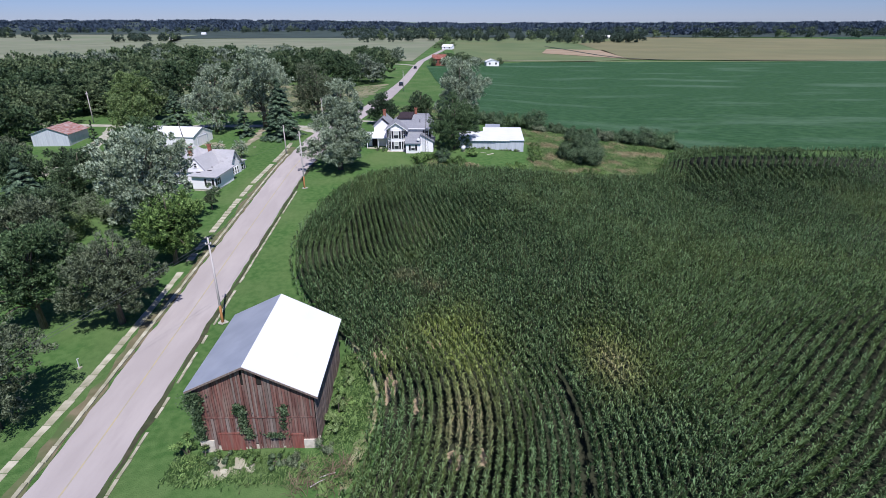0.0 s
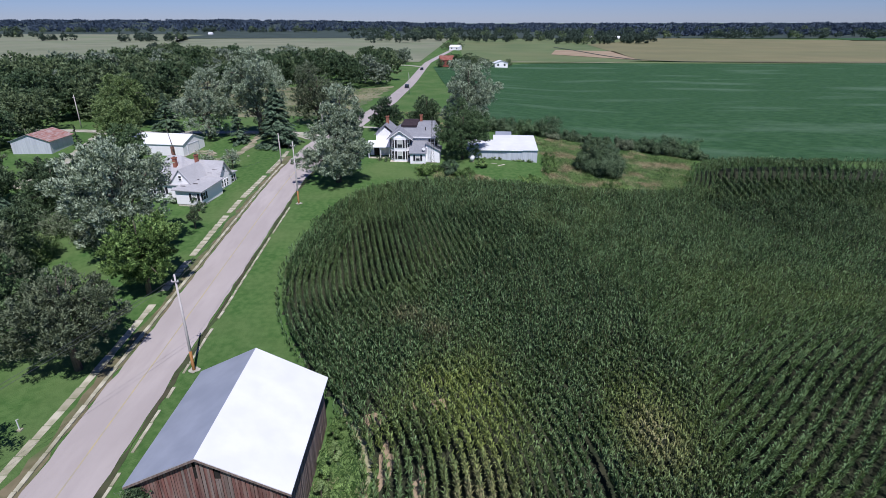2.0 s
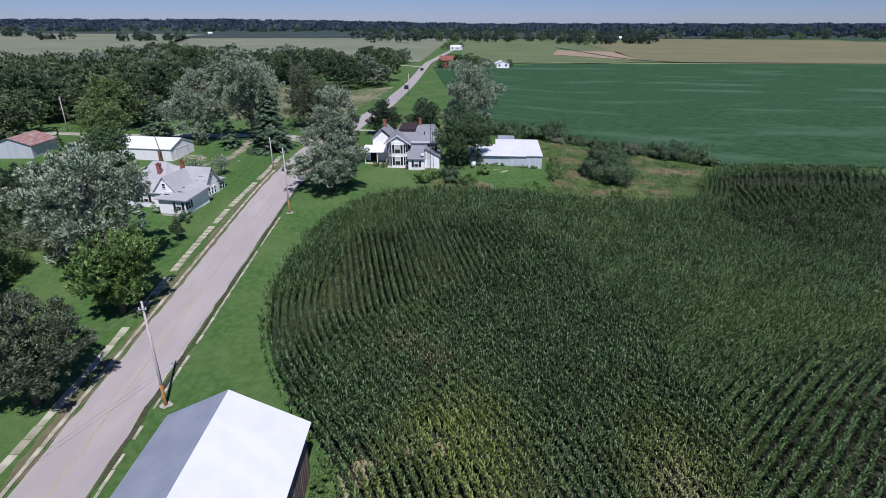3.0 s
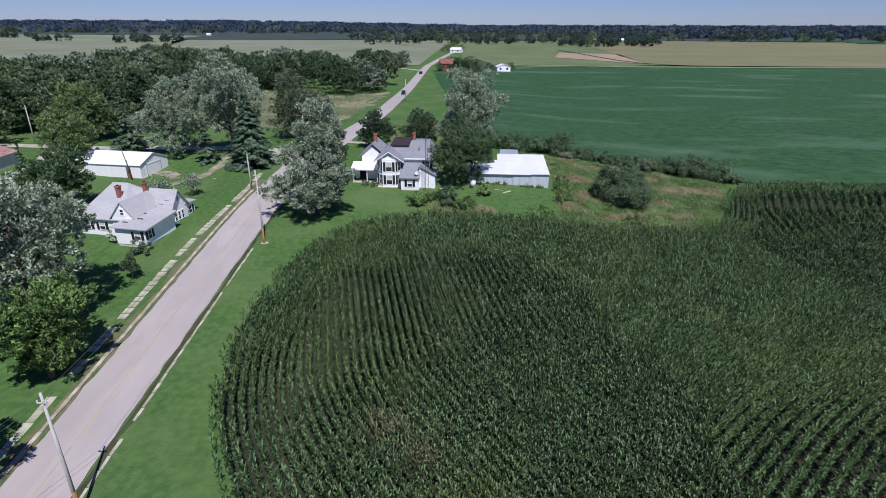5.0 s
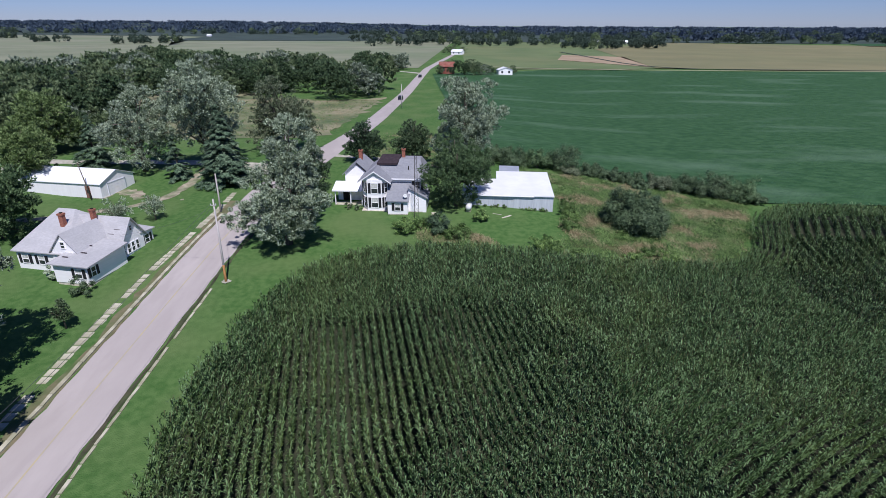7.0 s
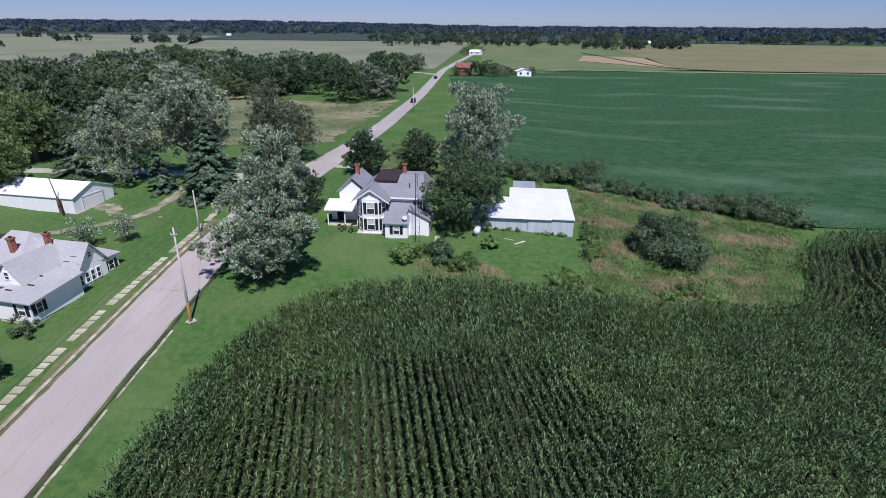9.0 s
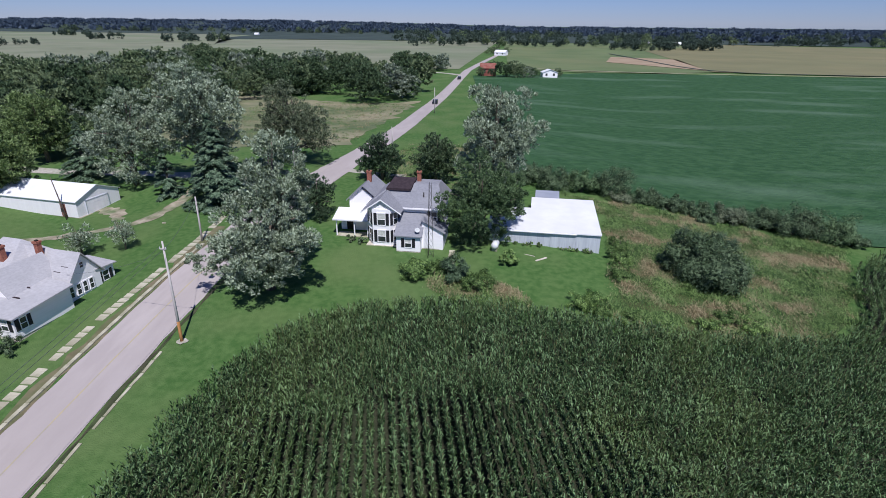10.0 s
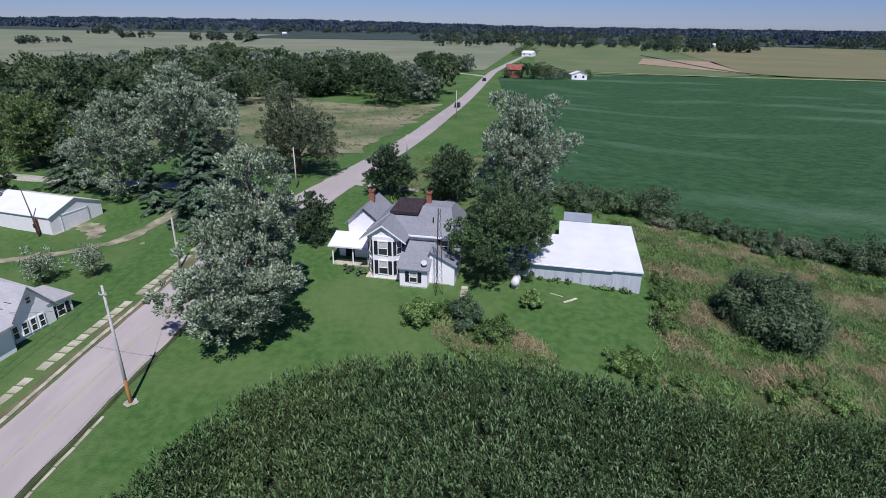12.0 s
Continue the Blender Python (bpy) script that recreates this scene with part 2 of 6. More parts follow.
TANF = mat("ripening_crop", (0.17, 0.16, 0.08), (0.21, 0.19, 0.095), 0.02, 0.95, c=(0.15, 0.16, 0.075), cscale=0.008, bump=0.5, bscale=0.5, world=True, dist=0.3)
FIELDG = mat("green_pasture", (0.11, 0.15, 0.06), (0.14, 0.18, 0.075), 0.02, 0.95, c=(0.17, 0.17, 0.08), cscale=0.01, world=True)
DRYTRACK = mat("dry_track_grass", (0.28, 0.25, 0.16), (0.36, 0.32, 0.21), 0.1, 0.95, world=True)
TWIG = mat("dead_twigs", (0.13, 0.085, 0.06), (0.26, 0.18, 0.13), 3.0, 0.95, island=0.6)
STRAWG = mat("dead_grass_strip", (0.22, 0.2, 0.1), (0.42, 0.38, 0.25), 1.6, 0.95, c=(0.1, 0.14, 0.05), cscale=0.8, bump=0.6, bscale=8, world=True)
BAREF = mat("bare_field_earth", (0.3, 0.22, 0.14), (0.36, 0.27, 0.18), 0.05, 0.95, world=True)

# ---- building helpers ----


def ss(a, b, v):
    s = np.clip((np.asarray(v, float) - a) / (b - a), 0, 1)
    return s * s * (3 - 2 * s)


def ground(x, y):
    """Height of the land: it climbs to the crossing and falls gently beyond it and to the east."""
    x, y = np.asarray(x, float), np.asarray(y, float)
    z = -0.9 * np.exp(-((x + 59) ** 2 + (y - 124) ** 2) / 200) - 4 + 7 * ss(25, 145, y) - 4.5 * ss(150, 330, y) + 1.2 * np.exp(-((x + 3) ** 2 + (y - 46) ** 2) / 225)
    return z - 4 * ss(0, 60, x) * ss(50, 90, y) * (1 - 0.6 * ss(150, 330, y)) + 20 * ss(1500, 3300, y) * ss(200, -1200, x)


def gz(x, y):
    return float(ground(x, y))


class Form:
    """Collects faces of one part."""

    def __init__(self):
        self.v, self.f = [], []

    def add(self, verts, faces):
        k = len(self.v)
        self.v += [tuple(p) for p in verts]
        self.f += [tuple(i + k for i in f) for f in faces]
        return self

    def box(self, x0, x1, y0, y1, z0, z1):
        v = [(x, y, z) for z in (z0, z1) for x, y in ((x0, y0), (x1, y0), (x1, y1), (x0, y1))]
        return self.add(v, [(3, 2, 1, 0), (4, 5, 6, 7), (0, 1, 5, 4), (1, 2, 6, 5), (2, 3, 7, 6), (3, 0, 4, 7)])

    def prism(self, pts, d):
        """A flat outline pushed along d."""
        n = len(pts)
        q = [tuple(a + b for a, b in zip(p, d)) for p in pts]
        return self.add(list(pts) + q, [tuple(range(n - 1, -1, -1)), tuple(range(n, 2 * n))] + [(i, (i + 1) % n, n + (i + 1) % n, n + i) for i in range(n)])

    def slab(self, pts, t=0.12):
        """A roof plane of thickness t hung under its upper face."""
        return self.prism([(x, y, z - t) for x, y, z in pts], (0, 0, t))

    def tube(self, path, radii, n=7):
        path = [Vector(p) for p in path]
        vs, fs = [], []
        for i, p in enumerate(path):
            d = (path[min(i + 1, len(path) - 1)] - path[max(i - 1, 0)]).normalized()
            a = d.orthogonal().normalized() if abs(d.z) < 0.99 else Vector((1, 0, 0))
            b = d.cross(a)
            for k in range(n):
                w = 2 * math.pi * k / n
                vs.append(p + (a * math.cos(w) + b * math.sin(w)) * radii[i])
        for i in range(len(path) - 1):
            for k in range(n):
                fs.append((i * n + k, i * n + (k + 1) % n, (i + 1) * n + (k + 1) % n, (i + 1) * n + k))
        fs += [tuple(range(n - 1, -1, -1)), tuple(range((len(path) - 1) * n, len(path) * n))]
        return self.add(vs, fs)


def mesh_of(name, form, material, smooth=False):
    me = bpy.data.meshes.new(name)
    me.from_pydata(form.v, [], form.f)
    bm = bmesh.new()
    bm.from_mesh(me)
    bmesh.ops.recalc_face_normals(bm, faces=bm.faces)
    bm.to_mesh(me)
    bm.free()
    me.materials.append(material)
    if smooth:
        for p in me.polygons:
            p.use_smooth = True
    return me


def part(name, form, material, parent=None, label="", smooth=False):
    ob = new(name, form if isinstance(form, bpy.types.Mesh) else mesh_of(name, form, material, smooth))
    if parent:
        ob.parent = parent
    return tagged(ob, label)


def thing(name, x, y, z, yaw, label, category, group="", kind=""):
    ob = new(name)
    ob.matrix_world = pose(x, y, z, 0, 0, yaw)
    return tagged(ob, label, category, group, kind)


def big_mesh(name, verts, faces4, material, faces3=None):
    """A mesh from arrays: verts (n, 3), faces4 (m, 4) quads and faces3 (k, 3) triangles."""
    me = bpy.data.meshes.new(name)
    n, m = len(verts), len(faces4)
    k = 0 if faces3 is None else len(faces3)
    me.vertices.add(n)
    me.vertices.foreach_set("co", np.asarray(verts, np.float32).ravel())
    me.loops.add(m * 4 + k * 3)
    idx = np.asarray(faces4, np.int32).ravel()
    start = np.arange(0, 4 * m, 4, dtype=np.int32)
    if k:
        idx = np.r_[idx, np.asarray(faces3, np.int32).ravel()]
        start = np.r_[start, np.arange(4 * m, 4 * m + 3 * k, 3, dtype=np.int32)]
    me.loops.foreach_set("vertex_index", idx)
    me.polygons.add(m + k)
    me.polygons.foreach_set("loop_start", start)
    me.update(calc_edges=True)
    me.validate()
    me.materials.append(material)
    return me


def sheet(name, near, far, n, m, lift, material, label, parent=None, wob=0.0):
    """Land cover between two lines of (x, y), draped on the ground."""
    def along(line, k):
        line = np.array(line, float)
        d = np.r_[0, np.cumsum(np.hypot(*np.diff(line, axis=0).T))]
        u = np.linspace(0, d[-1], k)
        return np.c_[np.interp(u, d, line[:, 0]), np.interp(u, d, line[:, 1])]
    a, b = along(near, n + 1), along(far, n + 1)
    t = np.linspace(0, 1, m + 1)[:, None, None]
    g = a[None] * (1 - t) + b[None] * t
    if wob:
        g += np.random.RandomState(5).normal(0, wob, g.shape)
    z = ground(g[..., 0], g[..., 1]) + lift
    v = np.dstack([g, z]).reshape(-1, 3)
    i = np.arange(m)[:, None] * (n + 1) + np.arange(n)[None]
    f = np.stack([i, i + 1, i + n + 2, i + n + 1], -1).reshape(-1, 4)
    ob = new(name, big_mesh(name, v, f, material))
    if parent:
        ob.parent = parent
    else:
        tagged(ob, label, "ground", kind="structure")
    for p in ob.data.polygons:
        p.use_smooth = True
    return ob


# ---- land ----
gx = np.unique(np.r_[-4500, -3000, -2000, -1400, -1000, np.arange(-800, -160, 40), np.arange(-160, 160, 2.5), np.arange(160, 800, 40), 1000, 1400, 2000, 3000, 4500])
gy = np.unique(np.r_[-1500, -800, -400, np.arange(-200, 0, 20), np.arange(0, 340, 2.5), np.arange(340, 800, 20), np.arange(800, 1500, 100), np.arange(1500, 3400, 200), 4600])
xx, yy = np.meshgrid(gx, gy)
nx = len(gx)
ii = np.arange(len(gy) - 1)[:, None] * nx + np.arange(nx - 1)[None]
land = new("ground", big_mesh("ground", np.dstack([xx, yy, ground(xx, yy)]).reshape(-1, 3), np.stack([ii, ii + 1, ii + nx + 1, ii + nx], -1).reshape(-1, 4), GRASS))
tagged(land, "mown green grass over gently sloping farmland", "ground", kind="structure")
for p in land.data.polygons:
    p.use_smooth = True

# road: centre line and half width
ROADC = [(-27.4, 5), (-28.2, 32), (-29.1, 50), (-29.7, 70), (-30.0, 90), (-30.1, 105), (-29.6, 118), (-28.6, 130), (-27.2, 143), (-25.4, 158), (-23.2, 178), (-22.0, 200), (-21.8, 235), (-21.6, 262), (-21.4, 316), (-20.6, 380), (-19.5, 434), (-12, 520), (-4, 600), (2, 680)]
ROADW = [2.75, 2.8, 2.9, 2.95, 3.0, 3.1, 3.4, 3.8, 3.3, 2.9, 2.7, 2.6, 2.6, 2.6, 2.6, 2.6, 2.5, 2.3, 2.2, 2.0]


def smooth_line(pts, step=2.0):
    """A rounded line through pts at even steps."""
    p = np.array(pts, float)
    d = np.r_[0, np.cumsum(np.hypot(*np.diff(p[:, :2], axis=0).T))]
    u = np.arange(0, d[-1], step)
    q = np.stack([np.interp(u, d, p[:, k]) for k in range(p.shape[1])], 1)
    for _ in range(6):
        q[1:-1] = (q[:-2] + 2 * q[1:-1] + q[2:]) / 4
    return q


def ribbon(name, line, across, material, label, lift, parent=None, kind="structure", ragged=0.0, category="road"):
    """A strip along line (x, y, half width) with the offsets across as shares of the half width."""
    d = np.gradient(line[:, :2], axis=0)
    d /= np.linalg.norm(d, axis=1)[:, None]
    nrm = np.c_[-d[:, 1], d[:, 0]]
    rs = np.random.RandomState(len(line))
    cols = []
    for k, a in enumerate(across):
        off = line[:, 2] * a
        if ragged and k in (0, len(across) - 1):
            off = off + rs.normal(0, ragged, len(line))
        xy = line[:, :2] - nrm * off[:, None]
        cols.append(np.c_[xy, ground(xy[:, 0], xy[:, 1]) + lift])
    v = np.stack(cols, 1)
    n, m = v.shape[:2]
    i = np.arange(n - 1)[:, None] * m + np.arange(m - 1)[None]
    f = np.stack([i, i + 1, i + m + 1, i + m], -1).reshape(-1, 4)
    ob = new(name, big_mesh(name, v.reshape(-1, 3), f, material))
    for p in ob.data.polygons:
        p.use_smooth = True
    if parent:
        ob.parent = parent
        return ob
    return tagged(ob, label, category, kind=kind)


RLINE = smooth_line([(x + 0.08, y, w - 0.08) for (x, y), w in zip(ROADC, ROADW)], 1.5)
road = ribbon("road", RLINE, (-1, -0.5, 0, 0.5, 1), ASPHALT, "pale worn chip-seal country road", 0.06, ragged=0.06)
ribbon("centre_line", np.c_[RLINE[:80, :2], np.full(80, 0.07)], (-1, 1), PAINTLINE, "", 0.066, parent=road)
SIDE = smooth_line([(-30, 135.5, 3.2), (-36, 140, 2.2), (-46, 142.5, 1.7), (-60, 143, 1.5), (-75, 141.5, 1.5), (-95, 143.5, 1.5), (-130, 146, 1.5), (-190, 150, 1.5)], 1.5)
ribbon("gravel_lane", SIDE, (-1, 0, 1), GRAVEL, "pale gravel lane leading off from the crossing", 0.05, ragged=0.12)
DRIVE = smooth_line([(-45.4, 141, 1.3), (-45.6, 134, 1.0), (-44.8, 128, 0.9), (-45.6, 122, 1.0), (-49.6, 118.4, 0.8), (-56, 115, 0.8), (-66, 111, 0.8)], 1.0)
ribbon("gravel_drive", DRIVE, (-1, 0, 1), WORN, "worn gravel drive through the grass to the garage", 0.045, ragged=0.2)
DRIVE2 = smooth_line([(-86, 143, 1.5), (-80, 128, 1.5), (-77.5, 112, 1.6), (-78, 100, 2.0)], 1.5)
ribbon("gravel_track", DRIVE2, (-1, 0, 1), GRAVEL, "pale gravel track beside the rust-roofed shed", 0.045, ragged=0.2)
SPUR = smooth_line([(-25, 150, 1.0), (-18, 147.5, 0.9), (-12, 147, 0.8)], 1.0)
ribbon("house_drive", SPUR, (-1, 0, 1), GRAVEL, "short gravel drive up to the farmhouse", 0.05, ragged=0.1)
FORK = smooth_line([(-21.5, 398, 2.6), (-30, 408, 2.2), (-45, 418, 2.0), (-70, 430, 2.0), (-110, 450, 2)], 2.0)
ribbon("far_side_road", FORK, (-1, 0, 1), GRAVEL, "pale gravel side road curving off far away", 0.08)

ribbon("bare_yard", smooth_line([(-56.0, 126.5, 0.9), (-53.4, 125.6, 1.3), (-51.2, 124.2, 1.0), (-50.0, 121.5, 0.6)], 0.7), (-1, 0, 1), WORN, "worn bare earth before the garage door", 0.04, ragged=0.25, category="track")
# verges beside the road
VL = np.c_[RLINE[:78, 0] - RLINE[:78, 2] - 0.75, RLINE[:78, 1], np.full(78, 0.75)]
ribbon("verge", VL, (-1, 0, 1), DIRT, "patchy grass and bare earth verge between road and walk", 0.02, ragged=0.25, category="verge")
VR = np.c_[RLINE[:78, 0] + RLINE[:78, 2] + 0.3, RLINE[:78, 1], np.full(78, 0.24)]
ribbon("road_edge", VR, (-1, 1), EARTHD, "dark earth edge of the road", 0.03, ragged=0.12, category="verge")

# crops and meadows, each a sheet on the land
sheet("bean_field", [(7, 152), (14, 150), (30, 141), (44, 137), (54, 132.5), (75, 132), (105, 130.5), (220, 128), (420, 124)], [(-14, 395), (4, 405), (30, 420), (60, 447), (120, 448), (217, 446), (340, 449), (480, 450), (700, 452)], 90, 60, 0.2, BEANS, "deep green soybean field with paler wind streaks")
sheet("crop_field", [(150, 470), (260, 455), (345, 452), (700, 455), (1200, 470)], [(175, 780), (260, 900), (330, 1030), (700, 900), (1400, 860)], 30, 20, 0.5, TANF, "wide tan field of ripening crop")
sheet("pasture", [(8, 450), (60, 450), (110, 452), (150, 470)], [(2, 1000), (60, 1010), (200, 1030), (330, 1036)], 16, 14, 0.3, FIELDG, "pale green pasture far beyond the bean field")
sheet("bare_patch", [(92, 560), (150, 480)], [(110, 640), (165, 610)], 6, 6, 0.5, BAREF, "bare tan earth patch in the pasture")
ribbon("field_track", smooth_line([(28, 462, 1.5), (47, 462, 1.5), (90, 455, 1.6), (132, 449, 1.7), (214, 446, 1.8), (330, 449, 1.8), (480, 451, 1.8), (700, 453, 1.8)], 6.0), (-1, 0, 1), DRYTRACK, "pale dry grass track between the far fields", 0.62, category="track")
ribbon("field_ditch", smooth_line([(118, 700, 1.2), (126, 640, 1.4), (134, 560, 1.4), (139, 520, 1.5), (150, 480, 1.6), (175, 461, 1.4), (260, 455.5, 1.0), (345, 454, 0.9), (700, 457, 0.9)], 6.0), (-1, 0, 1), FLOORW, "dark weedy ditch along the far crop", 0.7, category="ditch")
sheet("meadow", [(-160, 190), (-95, 178), (-60, 165), (-42, 166), (-31, 172)], [(-150, 300), (-100, 300), (-75, 268), (-48, 255), (-27, 270)], 40, 24, 0.08, MEADOW, "dry tan meadow behind the trees", wob=1.0)
sheet("weed_ground", [(17, 103), (24, 102), (33, 103.2), (38.5, 105.5), (43, 110), (46, 116), (50, 124), (53, 130)], [(18.5, 112), (19.5, 122), (20.5, 134), (16, 140), (28, 138.5), (36, 136.5), (44, 134), (53, 130.5)], 26, 16, 0.05, WEEDG, "rough weedy ground beside the shed")
sheet("far_meadow", [(-420, 430), (-160, 460), (-60, 440), (-26, 440)], [(-700, 1290), (-500, 1250), (-470, 985), (-6, 1000)], 30, 20, 0.2, PALEF, "pale tan and green far fields")
sheet("far_crop", [(-1500, 520), (-700, 480), (-420, 420)], [(-1700, 1400), (-900, 1300), (-520, 1250)], 24, 20, 0.3, PALEF, "broad pale crop fields towards the woods")
sheet("far_wood_floor", [(-3500, 1300), (-900, 1300), (-520, 1262), (-480, 980), (330, 1040), (560, 1000), (1800, 1180), (3500, 1180)], [(-3500, 4300), (-1000, 4300), (1000, 4300), (3500, 4300)], 60, 40, 0.6, FLOORW, "ground of the far woods, shade and haze put into its colour")
sheet("west_field", [(-1500, 160), (-700, 190), (-238, 230)], [(-1500, 515), (-700, 475), (-250, 440)], 24, 14, 0.15, PALEF, "broad pale green-tan field west of the woods")
sheet("far_green_field", [(600, 900), (1500, 870)], [(700, 1150), (1700, 1150)], 10, 8, 0.5, BEANS, "far strip of blue-green crop")

# ---- trees ----


def blades(pos, size, rs, up=0.5, slim=0.55, axis=None, face=None, spray=False):
    """Pointed leaves: each a slim triangle at pos, along axis, turned to face."""
    n = len(pos)
    if spray:
        axis = axis / (np.linalg.norm(axis, axis=1)[:, None] + 1e-9) * 1.3
    d = rs.normal(size=(n, 3)) if axis is None else axis + rs.normal(0, 0.45, (n, 3))
    nn = rs.normal(size=(n, 3)) + np.array([0, 0, up * 2])
    if face is not None:
        nn = face * (2.4 if not spray else 1.5) + rs.normal(0, 0.7, (n, 3)) + np.array([0, 0, up])
    s = np.cross(d, nn)
    s /= np.linalg.norm(s, axis=1)[:, None] + 1e-9
    if face is not None and not spray:
        d = np.cross(nn, s)
    d /= np.linalg.norm(d, axis=1)[:, None] + 1e-9
    size = np.asarray(size).reshape(-1, 1) * np.ones((n, 1))
    root = pos - d * size * 0.42
    c = pos + d * size * 0.55 - np.array([0, 0, 1]) * size * 0.1
    v = np.stack([root + s * size * slim * 0.55, c, root - s * size * slim * 0.55], 1).reshape(-1, 3)
    return v, np.arange(3 * n).reshape(n, 3)


def leaf_mesh(name, leaves, material):
    return big_mesh(name, leaves[0], np.zeros((0, 4), np.int32), material, leaves[1])


def lobes_of(rs, h, r, kind):
    """Ellipsoids (x, y, z, radius, half height) that a crown is made of."""
    if kind == "tall":
        return [(0, 0, 0.38 * h, 0.8 * r, 0.3 * h), (0.12 * r, 0.05 * r, 0.66 * h, 0.92 * r, 0.31 * h), (-0.3 * r, 0.1 * r, 0.52 * h, 0.74 * r, 0.3 * h), (0.35 * r, -0.2 * r, 0.48 * h, 0.66 * r, 0.26 * h)]
    if kind == "twin":
        return [(0, -0.05 * r, 0.36 * h, r, 0.31 * h), (-0.3 * r, -0.2 * r, 0.26 * h, 0.7 * r, 0.2 * h), (0.15 * r, -0.3 * r, 0.2 * h, 0.75 * r, 0.15 * h), (0.3 * r, 0, 0.4 * h, 0.66 * r, 0.22 * h), (0.1 * r, 0.35 * r, 0.6 * h, 0.62 * r, 0.18 * h), (0.12 * r, 0.5 * r, 0.77 * h, 0.6 * r, 0.24 * h)]
    if kind == "bushy":
        return [(0, 0, 0.34 * h, 0.95 * r, 0.34 * h), (0.1 * r, 0, 0.62 * h, 0.8 * r, 0.36 * h), (-0.4 * r, 0.3 * r, 0.42 * h, 0.62 * r, 0.3 * h), (0.35 * r, -0.35 * r, 0.5 * h, 0.6 * r, 0.3 * h)]
    out = [(0, 0, 0.56 * h, 0.82 * r, 0.44 * h)]
    for i in range(4):
        a = i * 1.57 + rs.uniform(-0.5, 0.5)
        out.append((0.45 * r * math.cos(a), 0.45 * r * math.sin(a), h * rs.uniform(0.36, 0.66), r * rs.uniform(0.5, 0.62), 0.28 * h))
    return out


def crown_points(rs, h, r, base, clumps, leaves, kind):
    """Leaf places of a crown in uneven clumps, the clump centres, and which way each leaf faces and points."""
    if kind == "cone":
        tier = rs.randint(0, 13, clumps)
        t = np.clip((tier + rs.uniform(-0.42, 0.42, clumps)) / 12.0, 0, 1) ** 1.1
        a = rs.uniform(0, 2 * math.pi, clumps)
        q = r * np.clip(1 - t, 0.05, 1) ** 0.85 * rs.uniform(0.75, 1.08, clumps)
        k = rs.randint(0, clumps, leaves)
        u = np.sqrt(rs.uniform(0.02, 1, leaves))
        side = rs.normal(0, 0.13, leaves) * q[k] * (1.1 - 0.6 * u)
        ca, sa = np.cos(a[k]), np.sin(a[k])
        z = base + (h - base) * t[k] + 0.1 * q[k] * u - 0.22 * q[k] * u ** 2 + rs.normal(0, 0.06, leaves)
        pts = np.c_[q[k] * u * ca - side * sa, q[k] * u * sa + side * ca, z]
        cs = np.c_[q * np.cos(a), q * np.sin(a), base + (h - base) * t]
        ax = np.c_[ca, sa, -0.25 * u]
        return pts, cs, k, np.c_[0.35 * ca, 0.35 * sa, np.full(leaves, 1.0)], ax
    lob = np.array(lobes_of(rs, h, r, kind))
    w = lob[:, 3] ** (2 if kind != "twin" else 1.2)
    # boughs that stand out of the main masses, with gaps between them
    nb = 20 + int(2 * min(r, 8))
    bi = rs.choice(len(lob), nb, p=w / w.sum())
    bd = rs.normal(size=(nb, 3)) + np.array([0, 0, 0.45])
    bd /= np.linalg.norm(bd, axis=1)[:, None]
    big = lob[bi]
    br = big[:, 3] * rs.uniform(0.26, 0.46, nb)
    cen = big[:, :3] + bd * np.c_[big[:, 3], big[:, 3], big[:, 4]] * rs.uniform(0.7, 0.95, nb)[:, None]
    cen[:, 2] = np.clip(cen[:, 2], base + 0.5 * br, h - 0.6 * br)
    lob[:, 3:] *= 0.84
    lob = np.r_[lob, np.c_[cen, br, br * rs.uniform(0.6, 0.95, nb)]]
    w = np.r_[w / w.sum() * 0.42, br ** 2 / (br ** 2).sum() * 0.58]
    li = rs.choice(len(lob), clumps, p=w / w.sum())
    d = rs.normal(size=(clumps, 3)) + np.array([0, 0, 0.25])
    d /= np.linalg.norm(d, axis=1)[:, None]
    q = rs.uniform(0.62, 1.02, clumps) * np.where(rs.uniform(size=clumps) < 0.2, 0.6, 1.0)
    L = lob[li]
    cs = L[:, :3] + d * q[:, None] * np.c_[L[:, 3], L[:, 3], L[:, 4]]
    cs[:, 2] = np.clip(cs[:, 2], base, h)
    rad = 0.66 * (0.068 * r + 0.04 * h ** 0.5 * r ** 0.5) * rs.uniform(0.5, 1.35, clumps)
    k = rs.randint(0, clumps, leaves)
    p = rs.normal(size=(leaves, 3)) + np.array([0, 0, 0.25])
    p /= np.linalg.norm(p, axis=1)[:, None]
    off = p * ((rs.uniform(0.3, 1, leaves) ** 0.5) * rad[k])[:, None] * np.array([1, 1, 0.85])
    face = p + 0.7 * d[k]
    face /= np.linalg.norm(face, axis=1)[:, None]
    ax = d[k] * 0.8 + p * 0.6 + np.array([0, 0, 0.9])
    return cs[k] + off, cs, k, face, ax


